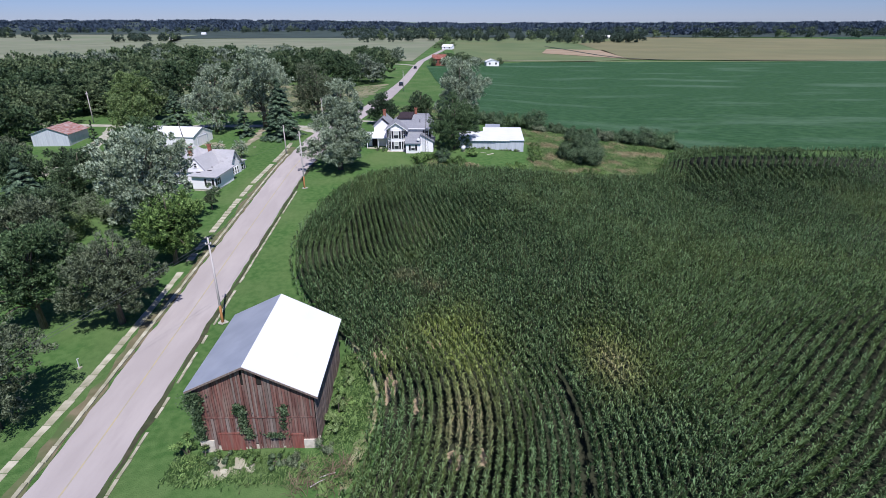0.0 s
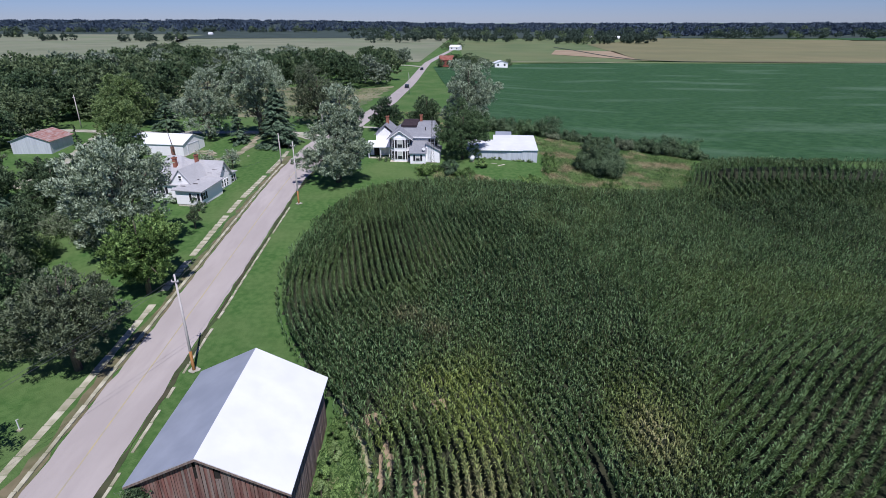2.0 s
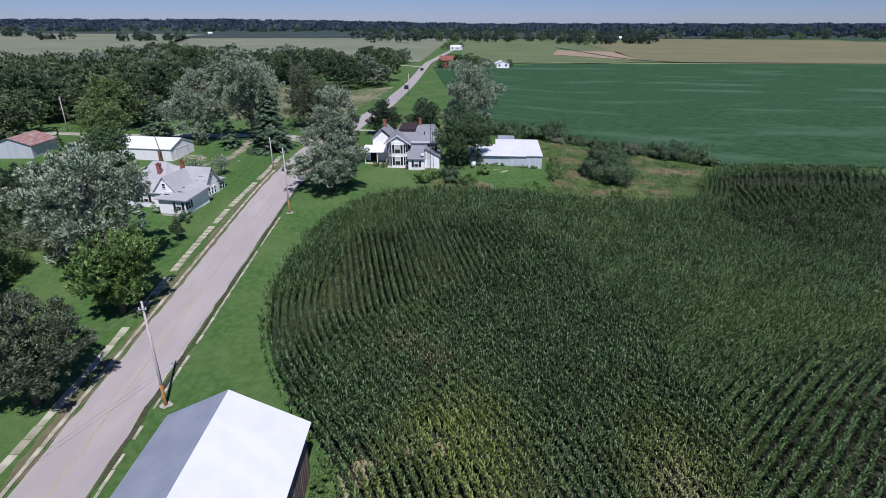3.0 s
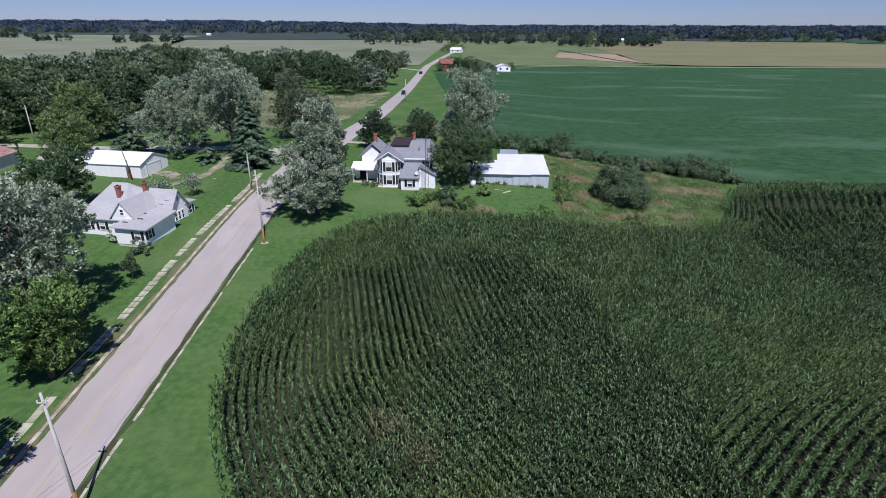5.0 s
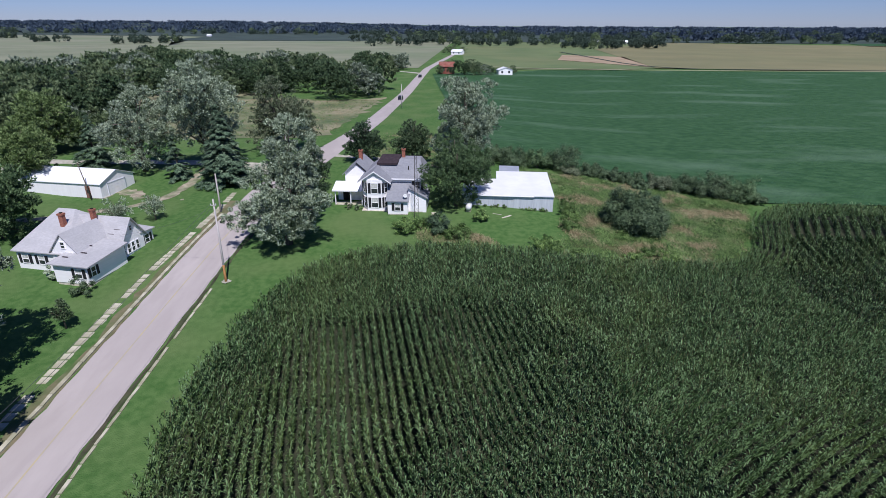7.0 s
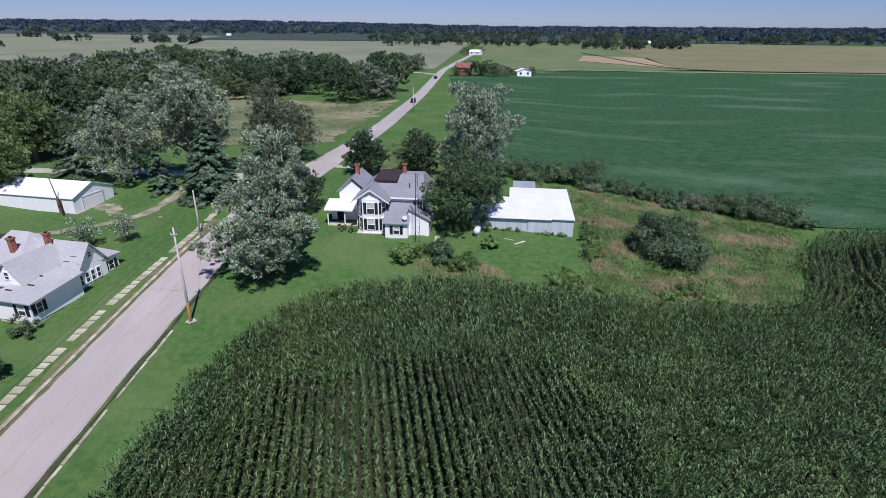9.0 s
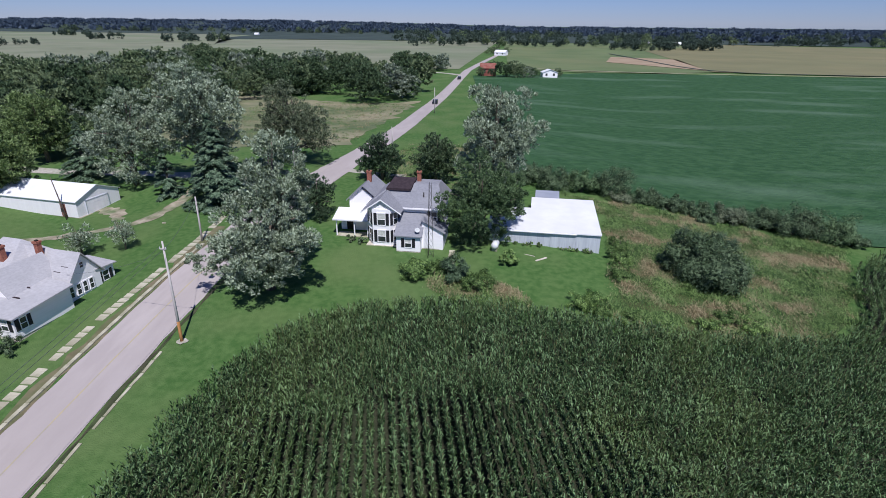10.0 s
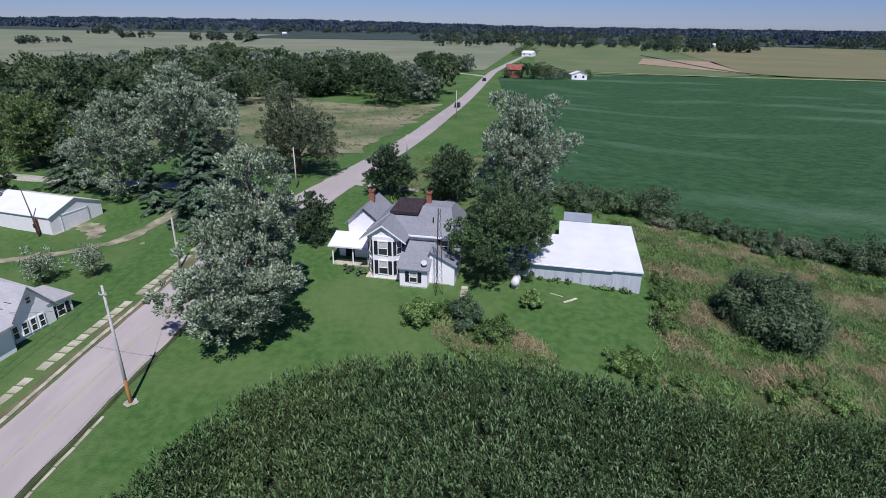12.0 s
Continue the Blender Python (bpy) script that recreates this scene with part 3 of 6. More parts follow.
def tree(name, x, y, h, r, kind, leafm, label, seed, leaves=6000, size=0.34, base=0.22, clumps=90, category="tree", group="", lean=0.0):
    rs = np.random.RandomState(seed)
    z = gz(x, y)
    ob = thing(name, x, y, z, rs.uniform(0, 360) if kind != "twin" else 0, label, category, group)
    b = h * base
    if kind != "cone":
        clumps = max(clumps, int((2.7 if h > 11 else 3.2) * r * h / (0.068 * r + 0.04 * (h * r) ** 0.5) ** 2))
        clumps, leaves, size = int(clumps * 2.2), int(leaves * 2.0), size * 0.84
    else:
        leaves = int(leaves * 1.6)
    pts, cs, k, face, ax = crown_points(rs, h, r, b, clumps, leaves, kind)
    v, f = blades(pts, rs.uniform(0.6, 1.25, leaves) * size, rs, 0.5, 0.46, ax, face, kind != "cone")
    part("crown", leaf_mesh("crown", (v, f), leafm), leafm, ob)
    fm = Form()
    tr = max(0.08, h * 0.02 + r * 0.012)
    wob = [(rs.uniform(-1, 1) * 0.05 * h * q, rs.uniform(-1, 1) * 0.05 * h * q) for q in (0, 0.3, 0.7, 1)]
    if kind == "twin":
        wob = [(0, 0), (0, 0.1 * r), (0.05 * r, 0.35 * r), (0.1 * r, 0.5 * r)]
    spine = [(wob[i][0], wob[i][1], zz) for i, zz in enumerate((-0.2, h * 0.25, h * 0.55, h * 0.88))]
    fm.tube(spine, (tr * 1.3, tr * 0.95, tr * 0.55, tr * 0.12), 8)
    for i in rs.choice(clumps, min(clumps, 22 if kind != "cone" else 4), replace=False):
        c = cs[i]
        s0 = 0.15 + 0.55 * rs.uniform()
        zz = min(c[2] * s0 + 0.1 * h, h * 0.8)
        t = zz / (h * 0.88)
        st = Vector((np.interp(zz, [s[2] for s in spine], [s[0] for s in spine]), np.interp(zz, [s[2] for s in spine], [s[1] for s in spine]), zz))
        mid = st.lerp(Vector(c), 0.55) + Vector((0, 0, 0.04 * h))
        fm.tube([st, mid, c], (tr * 0.5 * (1 - 0.6 * t), tr * 0.28, 0.03), 5)
    part("trunk", fm, BARK, ob, smooth=True)
    return ob


def shrub(name, x, y, h, r, leafm, label, seed, leaves=900, size=0.22, category="shrub", group="", sy=1.0):
    leaves, size = int(leaves * 1.7), size * 0.9
    rs = np.random.RandomState(seed)
    ob = thing(name, x, y, gz(x, y), rs.uniform(0, 360) if sy == 1 else 0, label, category, group)
    n = max(8, int(r * r * 5))
    a, q, t = rs.uniform(0, 6.28, n), np.sqrt(rs.uniform(0, 1, n)) * r * 0.8, rs.uniform(0.25, 1, n)
    cs = np.c_[q * np.cos(a), q * np.sin(a) * sy, t * h * np.sqrt(np.maximum(0.1, 1 - (q / r) ** 2 * 0.8)) * 0.85]
    cs *= rs.uniform(0.72, 1.18, (n, 1)) * np.array([1, 1, 1])
    k = rs.randint(0, n, leaves)
    p = rs.normal(size=(leaves, 3))
    p *= (rs.uniform(0.2, 1, leaves) / np.linalg.norm(p, axis=1))[:, None] * 0.28 * min(h, r) * np.array([1, 1, 0.9])
    pts = cs[k] + p
    pts[:, 2] = np.abs(pts[:, 2]) + 0.03
    fc = p / (np.linalg.norm(p, axis=1)[:, None] + 1e-9) + 0.6 * cs[k] / (np.linalg.norm(cs[k], axis=1)[:, None] + 1e-9)
    v, f = blades(pts, rs.uniform(0.6, 1.3, leaves) * size, rs, 0.5, 0.5, None, fc)
    part("foliage", leaf_mesh("foliage", (v, f), leafm), leafm, ob)
    fm = Form()
    for i in range(5):
        c = cs[rs.randint(0, n)]
        fm.tube([(0, 0, -0.1), (c[0] * 0.4, c[1] * 0.4, c[2] * 0.6), tuple(c)], (0.06, 0.04, 0.015), 5)
    part("stem", fm, BARK, ob)
    return ob


LS = "silver maple tree with pale flickering leaves"
tree("maple_tree", -20.5, 105.0, 17.7, 6.3, "twin", SILVER, LS + " on the roadside lawn", 11, 46000, 0.36, 0.06, 338)
tree("shade_tree", 1.9, 119.2, 11.8, 5.4, "bushy", SHADEL, "dense dark green shade tree beside the farmhouse", 12, 26000, 0.31, 0.04, 286)
tree("maple_tree", 3.6, 133.5, 18.4, 6.6, "tall", SILVER, LS + " behind the white shed", 13, 25000, 0.43, 0.08, 312)
tree("cedar_tree", -15.9, 142.8, 8.8, 3.8, "bushy", CEDAR, "dark green cedar behind the farmhouse", 14, 7975, 0.40, 0.05, 78)
tree("cedar_tree", -6.7, 143.5, 9.0, 4.2, "bushy", DARKL, "dark green bushy tree behind the farmhouse", 15, 9900, 0.43, 0.05, 91)
tree("cedar_tree", -21.3, 124.6, 6.8, 2.7, "bushy", CEDAR, "small dark cedar beside the road crossing", 16, 5582, 0.34, 0.05, 58)
tree("spruce_tree", -38.5, 129.5, 13.2, 5.4, "cone", SPRUCE, "broad dark spruce with drooping boughs", 17, 24000, 0.5, 0.06, 300)
tree("maple_tree", -45.5, 139.5, 20.5, 7.8, "tall", SILVER, LS + ", the tallest by the lane", 18, 27000, 0.45, 0.08, 338)
tree("maple_tree", -57, 137, 15.5, 6.6, "bushy", SILVER, LS + " beside the gravel lane", 19, 19000, 0.42, 0.1, 260)
tree("roadside_tree", -35, 153.5, 15, 7.4, "bushy", OLIVE, "loose olive-green tree beyond the gravel lane", 20, 17000, 0.42, 0.1, 247)
tree("ash_tree", -60.5, 106, 9.8, 6.2, "bushy", SHADEL, "wide green tree beside the white house", 21, 14355, 0.47, 0.1, 247)
tree("ash_tree", -82, 148, 13, 7.2, "round", YGREEN, "bright yellow-green tree beside the gravel lane", 61, 15000, 0.45, 0.1, 200)
tree("ash_tree", -72, 127.5, 10.8, 6.2, "round", YGREEN, "yellow-green leafy tree beside the garage", 22, 14355, 0.47, 0.1, 247)
tree("maple_tree", -42.6, 75.5, 16, 7.6, "round", SILVER, LS + " in the side yard", 23, 22330, 0.47, 0.08, 312)
tree("green_maple_tree", -36.3, 67.6, 10.6, 4.6, "round", GREENL, "bright green maple standing by the walk", 24, 12760, 0.45, 0.18, 91)
tree("yard_tree", -36.0, 53.5, 11.6, 5.4, "round", OLIVE, "grey-green fine-leaved tree on the lawn", 25, 17545, 0.34, 0.14, 234)
tree("yard_tree", -44.2, 52.6, 13.0, 5.8, "round", SHADEL, "green tree with bare forked limbs showing", 26, 15152, 0.38, 0.22, 169)
tree("yard_tree", -37.8, 37.2, 9.6, 5.2, "round", OLIVE, "grey-green tree overhanging the walk", 27, 14355, 0.34, 0.1, 195)
tree("yard_tree", -50, 61, 11.5, 5.6, "round", OLIVE, "dense olive-green tree in the yard", 28, 12760, 0.38, 0.1, 195)
tree("yard_tree", -55.5, 70, 10.5, 5.4, "round", DARKL, "dark green tree in the yard", 29, 11165, 0.40, 0.1, 182)
tree("spruce_tree", -66, 82.5, 9.5, 5.0, "cone", SPRUCE, "blue-green spruce with layered boughs", 30, 10150, 0.55, 0.05, 286)
tree("round_tree", -85, 101, 8.5, 5.6, "bushy", OLIVE, "dark brownish round-crowned tree", 31, 10367, 0.47, 0.08, 169)
tree("round_tree", -70, 99, 6.5, 4.0, "bushy", DARKL, "dark green leafy tree beside the track", 32, 7975, 0.45, 0.08, 143)
tree("round_tree", -63, 92, 8.5, 4.6, "bushy", DARKL, "dark green leafy tree behind the yard", 33, 7975, 0.45, 0.08, 143)
tree("round_tree", -74, 92, 9.5, 5.2, "bushy", DARKL, "dark green leafy tree behind the yard", 34, 7975, 0.45, 0.08, 143)
tree("small_tree", -46.8, 110.4, 4.3, 2.3, "round", SILVER, "small pale young tree on the lawn", 35, 1300, 0.3, 0.2, 45)
tree("small_tree", -42.5, 112.5, 3.9, 1.8, "round", SILVER, "small pale young tree on the lawn", 36, 900, 0.3, 0.25, 36)
tree("sapling", -38.1, 85.2, 3.4, 1.15, "round", DARKL, "small dark sapling on the lawn", 37, 1300, 0.25, 0.42, 26)
tree("slim_cedar", -81.6, 126.6, 4.6, 1.3, "cone", CEDAR, "slim dark cedar at the shed's corner", 38, 1914, 0.34, 0.03, 39)
tree("spruce_tree", -48.5, 132.5, 7.5, 3.0, "cone", SPRUCE, "dark spruce under the maples", 39, 5075, 0.55, 0.05, 65)
tree("spruce_tree", -68, 139.8, 9.5, 4.4, "cone", SPRUCE, "dark spruce beside the lane", 40, 9000, 0.5, 0.05, 160)

shrub("shrub", -5.4, 109.2, 2.6, 2.1, GREENL, "leafy green shrub at the lawn's edge", 50, 2200, 0.26, group="lawn shrubs")
shrub("shrub", -0.7, 109.2, 3.6, 2.2, CEDAR, "dark rounded shrub at the lawn's edge", 51, 3000, 0.26, group="lawn shrubs")
shrub("shrub", 2.4, 107.6, 1.9, 2.6, WEED, "tangled olive shrub at the lawn's edge", 52, 2200, 0.24, group="lawn shrubs")
shrub("shrub", -3.0, 110.3, 1.6, 1.8, WEED, "low weedy green shrub", 53, 1300, 0.22, group="lawn shrubs")
shrub("bush", 5.7, 113.4, 2.3, 1.5, GREENL, "small round green bush on the lawn", 54, 1500, 0.22)
shrub("thicket", 29.6, 114.6, 5.6, 5.0, DARKL, "big dark dense thicket among the weeds", 55, 12000, 0.3)
shrub("thicket", 27.2, 117.0, 6.6, 3.4, DARKL, "tall dark dense thicket among the weeds", 63, 6000, 0.3)
shrub("thicket", 31.6, 118.6, 6.2, 2.6, CEDAR, "dark spiky bush behind the thicket", 64, 3500, 0.26)
shrub("foundation_shrub", -40.4, 91.7, 2.7, 1.6, DARKL, "dark leafy shrub against the house corner", 57, 1500, 0.2)
shrub("foundation_shrub", -46.0, 95.0, 2.6, 1.0, SILVER, "pale shrub against the house wall", 58, 900, 0.22)
shrub("porch_bush", -14.8, 117.6, 1.1, 0.8, OLIVE, "small reddish-green porch bush", 59, 500, 0.2)
shrub("porch_bush", -13.2, 117.2, 1.2, 0.7, DARKL, "small green porch bush", 60, 500, 0.2)
for i, (bx, by, bh, br, mt) in enumerate([(-57.7, 82.6, 4.5, 3.8, OLIVE), (-55.5, 76, 4.0, 3.4, YGREEN), (-62, 78, 4.6, 3.6, DARKL), (-51.5, 81, 3.6, 3.0, OLIVE), (-51.5, 87, 3.4, 3.0, YGREEN), (-68, 76, 4.5, 3.8, OLIVE), (-48.5, 66.5, 3.4, 3.0, DARKL), (-61, 69, 4.4, 3.6, OLIVE), (-65, 89, 4.2, 3.4, DARKL)]):
    shrub("yard_bush", bx, by, bh, br, mt, "dense overgrown bush under the yard trees", 240 + i, 3200, 0.3, group="yard bushes")
for i, (bx, by, bh, br) in enumerate([(9, 146, 3.4, 3.0), (13, 143.0, 4.6, 3.4), (18, 144.0, 3.8, 3.0), (23, 143.5, 6.0, 3.8), (27.5, 141.5, 2.6, 2.6), (31, 140, 2.4, 2.6), (35, 138.6, 2.6, 2.8), (39.5, 137.6, 3.0, 3.0), (44, 136.6, 3.4, 3.0), (48.5, 135.2, 5.6, 4.0), (53.5, 133.6, 5.0, 3.6), (24, 140.5, 2.0, 2.4), (36, 136.5, 1.8, 2.4), (16, 146.5, 2.6, 2.6), (20.5, 146, 2.8, 2.6), (29, 142.6, 2.4, 2.4), (33, 141.2, 2.2, 2.4), (41.8, 138.6, 2.4, 2.4), (46.4, 137.4, 3.0, 2.6), (51, 135.8, 3.6, 2.8), (56, 132.6, 2.0, 2.0), (11, 149, 3.0, 2.8)]):
    shrub("hedge_bush", bx, by, bh, br, (DARKL, OLIVE, SHADEL, DARKL)[(i * 7) % 4 if i % 3 else 0], "overgrown dark bush in the field-edge hedge", 80 + i, int(1200 * br), 0.27, group="hedge bushes")
for i, (bx, by) in enumerate([(13.2, 105.6), (15, 104), (14.4, 106.4), (17.5, 103.2), (26, 104.8), (28.5, 106), (30.4, 105.2), (20, 121), (19.2, 116.5), (18.6, 113), (33.5, 118.5), (18.9, 118.6)]):
    shrub("weed_clump", bx, by, 1.7, 1.7, WEED if i % 2 else GREENL, "tall leafy green weed clump", 100 + i, 1100, 0.2, group="weed clumps")

# ---- woods ----


def woods(name, spots, label, seed, leaves, size, mats):
    """A wood of many trees: one object of leaf clumps for each leaf colour."""
    rs = np.random.RandomState(seed)
    tem = []
    for i in range(7):
        pts, cs, k, face, ax = crown_points(rs, 1.0, 0.42, 0.05, 260, leaves, "round" if i == 3 else "bushy")
        tem.append((pts, face))
    out = [[] for _ in mats]
    faces = [[] for _ in mats]
    sz = [[] for _ in mats]
    for (x, y, h, w) in spots:
        a = rs.uniform(0, 6.28)
        p, fc = tem[rs.randint(7)]
        p = p * np.array([w / 0.42, w / 0.42, h])
        fc = np.c_[fc[:, 0] * math.cos(a) - fc[:, 1] * math.sin(a), fc[:, 0] * math.sin(a) + fc[:, 1] * math.cos(a), fc[:, 2]]
        p = np.c_[p[:, 0] * math.cos(a) - p[:, 1] * math.sin(a) + x, p[:, 0] * math.sin(a) + p[:, 1] * math.cos(a) + y, p[:, 2] + gz(x, y)]
        m = rs.choice(len(mats), p=[q[1] for q in mats])
        out[m].append(p)
        faces[m].append(fc)
        sz[m].append(rs.uniform(0.6, 1.3, leaves) * size * (h / 11.0))
    for m, (mt, _) in enumerate(mats):
        if out[m]:
            p = np.concatenate(out[m])
            v, f = blades(p, np.concatenate(sz[m]), rs, 0.6, 0.62, np.concatenate(faces[m]) + np.array([0, 0, 0.8]), np.concatenate(faces[m]), True)
            tagged(new(name, leaf_mesh(name, (v, f), mt)), label, "woodland", kind="stuff")


rsw = np.random.RandomState(3)


def scatter(n, inside, x0, x1, y0, y1, h0, h1, w=0.6):
    s = []
    while len(s) < n:
        x, y = rsw.uniform(x0, x1), rsw.uniform(y0, y1)
        if inside(x, y):
            h = rsw.uniform(h0, h1)
            s.append((x, y, h, h * rsw.uniform(0.8, 1.15) * w))
    return s


NEARW = scatter(62, lambda x, y: y > 152 + 0.25 * (-90 - x) and x < -80 - 0.15 * (y - 150), -228, -80, 150, 260, 10, 15)
NEARW += scatter(40, lambda x, y: True, -150, -96, 100, 150, 8, 12)
NEARW += scatter(16, lambda x, y: y > 151 - 0.1 * (x + 80), -106, -76, 149, 176, 8, 12)
NEARW += scatter(150, lambda x, y: y > np.interp(x, [-220, -120, -75, -45, -26], [255, 262, 258, 250, 262]) and y < np.interp(x, [-235, -220, -100, -60, -26], [330, 420, 420, 350, 300]), -232, -29, 240, 420, 10, 16)
NEARW += scatter(30, lambda x, y: True, -250, -205, 400, 510, 9, 13)
NEARW += scatter(26, lambda x, y: True, -72, -36, 425, 470, 6, 12)
NEARW += [(-9, 391, 6, 3.2), (-2.5, 389, 5, 3), (-6, 412, 8, 5), (-2, 406, 9, 6), (3, 390, 9, 5), (8, 392, 8, 5), (13, 390, 8, 5), (18, 394, 7, 5), (23, 398, 6, 4.5), (9, 408, 9, 5.5), (14, 411, 8, 5), (37, 408, 6, 3.5), (20, 412, 6, 4), (-9, 620, 8, 6), (-4, 640, 9, 7), (6, 640, 7, 5)]
WM = [(WOODD, 0.5), (WOODO, 0.36), (WOODS, 0.14)]
EDGEW = [s for s in NEARW if (s[1] < 200 and s[0] > -150) or (s[1] < 300 and s[0] > -130)]
NEARW = [s for s in NEARW if s not in EDGEW]
woods("woodland", EDGEW, "dense mixed green trees at the edge of the woods", 44, 3500, 0.66, WM)
woods("woodland", NEARW, "dense mixed green woods behind the village", 41, 1200, 1.05, WM)
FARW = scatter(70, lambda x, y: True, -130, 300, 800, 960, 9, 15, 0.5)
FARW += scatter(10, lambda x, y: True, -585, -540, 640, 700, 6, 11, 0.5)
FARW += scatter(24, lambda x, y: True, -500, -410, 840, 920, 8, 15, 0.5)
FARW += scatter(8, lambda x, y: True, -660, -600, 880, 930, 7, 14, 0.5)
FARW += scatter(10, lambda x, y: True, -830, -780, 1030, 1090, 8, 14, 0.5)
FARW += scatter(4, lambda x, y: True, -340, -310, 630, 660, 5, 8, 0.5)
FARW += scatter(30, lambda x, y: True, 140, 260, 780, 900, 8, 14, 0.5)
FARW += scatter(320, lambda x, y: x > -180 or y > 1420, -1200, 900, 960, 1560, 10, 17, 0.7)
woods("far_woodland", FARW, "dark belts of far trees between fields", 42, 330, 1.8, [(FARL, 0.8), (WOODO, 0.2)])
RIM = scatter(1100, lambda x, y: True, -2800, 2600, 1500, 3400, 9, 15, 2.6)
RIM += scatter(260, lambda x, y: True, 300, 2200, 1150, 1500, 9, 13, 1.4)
woods("distant_woodland", RIM, "wooded rim along the skyline, blue haze put into its colour", 43, 70, 8.0, [(HAZEDL, 1.0)])

# ---- corn ----
EDGE = [(-4, 8), (-5.5, 18), (-7.3, 27.9), (-6.2, 32), (-5.6, 36), (-5.9, 39.5), (-7.3, 43), (-10, 46.8), (-13.6, 51.9), (-16.8, 57), (-19.3, 62.5), (-20.9, 69), (-21.2, 76.5), (-20.2, 83.5), (-18.4, 90.4), (-16.3, 94.5), (-13.4, 97.8), (-9.8, 100), (-4.6, 101.6), (1.5, 102), (6.5, 102.1), (11, 102), (17, 101.2), (22, 101), (29, 101.5), (35, 102.3), (40.5, 105), (44.5, 110), (47, 116), (49.5, 121.5), (55, 126), (62, 127.5), (80, 127.5), (100, 126), (130, 124)]
EDGE = smooth_line(EDGE, 1.0)


def seg_dist(p, line):
    """Distance of points to a line, and the nearest foot."""
    best = np.full(len(p), 1e9)
    foot = np.zeros((len(p), 2))
    for a, b in zip(line[:-1], line[1:]):
        d = b - a
        t = np.clip(((p - a) @ d) / (d @ d), 0, 1)
        q = a + t[:, None] * d
        r = np.hypot(*(p - q).T)
        k = r < best
        best[k], foot[k] = r[k], q[k]
    return best, foot


def in_poly(p, poly):
    c = np.zeros(len(p), bool)
    j = len(poly) - 1
    for i in range(len(poly)):
        a, b = poly[i], poly[j]
        k = ((a[1] > p[:, 1]) != (b[1] > p[:, 1])) & (p[:, 0] < (b[0] - a[0]) * (p[:, 1] - a[1]) / (b[1] - a[1] + 1e-12) + a[0])
        c ^= k
        j = i
    return c


CPOLY = np.r_[EDGE, [(130, 60), (60, 8), (-4, 8)]]
rc = np.random.RandomState(9)
STEP = 0.8
NPL = 76000
p = np.c_[rc.uniform(-22, 130, 4 * NPL), rc.uniform(20, 129, 4 * NPL)]
p = p[in_poly(p, CPOLY)]
# the part that the flight looks over: a wedge that widens to the north-east
p = p[(p[:, 0] < 24 + (p[:, 1] - 15) * 0.94)]
share = np.clip(1.2 - (p[:, 0] - 10) / 65, 0.26, 1)
share[(p[:, 1] > 86) & (p[:, 0] > 42) & (p[:, 0] < 82)] = 0.8
p = p[rc.uniform(size=len(p)) < share][:NPL]
d1, f1 = seg_dist(p, EDGE)
# headland along the north edge; rows beside the west edge, running on straight past its bend;
# slanting rows in the south-east; winding rows beyond the weeds
dn, fn = seg_dist(p, EDGE[EDGE[:, 1] > 98])
west = EDGE[(EDGE[:, 1] < 67) & (EDGE[:, 0] < 0)]
west = np.r_[west, [west[-1] + np.array([-0.22, 1.0]) * k for k in (20, 70)]]
d2, f2 = seg_dist(p, west)
ang = radians(54)
g3 = np.tile([math.cos(ang), -math.sin(ang)], (len(p), 1))
d3 = (p @ g3[0]) + 1.2 * np.sin(p[:, 1] / 11.0 + p[:, 0] / 17.0)
wy = [80, 86, 90, 95, 103, 114, 124, 130]
wx = np.interp(p[:, 1], wy, [66, 58, 53, 48.7, 45.9, 47.6, 52, 55])
slope = (np.interp(p[:, 1] + 3, wy, [66, 58, 53, 48.7, 45.9, 47.6, 52, 55]) - np.interp(p[:, 1] - 3, wy, [66, 58, 53, 48.7, 45.9, 47.6, 52, 55])) / 6
g4 = np.c_[np.ones(len(p)), -slope] / np.sqrt(1 + slope ** 2)[:, None]
d4 = (p[:, 0] - wx) / np.sqrt(1 + slope ** 2) + 40
head = np.interp(p[:, 0], [10, 26], [13, 27]) + rc.normal(0, 0.4, len(p))
split = np.interp(p[:, 1], [28, 60, 74, 90], [21, 21.5, 17, 13]) + np.sin(p[:, 1] / 2.5) + rc.normal(0, 0.6, len(p))
d1e = (d1 < 6.5) & (p[:, 0] < 10)
reg = np.where(d1e, 5, np.where((p[:, 1] > 87) & (p[:, 0] > wx - 4) & (dn > 4.5), 4, np.where(dn < head, 1, np.where(p[:, 0] < split, 2, 3))))
dd = np.choose(reg - 1, [dn, d2, d3, d4, d1])
gg = np.stack([(p - fn) / (dn[:, None] + 1e-9), (p - f2) / (d2[:, None] + 1e-9), g3, g4, (p - f1) / (d1[:, None] + 1e-9)])[reg - 1, np.arange(len(p))]
gap = np.choose(reg - 1, [STEP, STEP, 0.95, 1.4, STEP])
row = np.round(dd / gap) * gap
p = p + gg * (row - dd + rc.normal(0, 0.035, len(p)))[:, None]
dist = np.minimum(d1, 50)
keep = dist > 0.25


def spot(x, y, rx, ry):
    return np.exp(-(((p[:, 0] - x) / rx) ** 2 + ((p[:, 1] - y) / ry) ** 2))


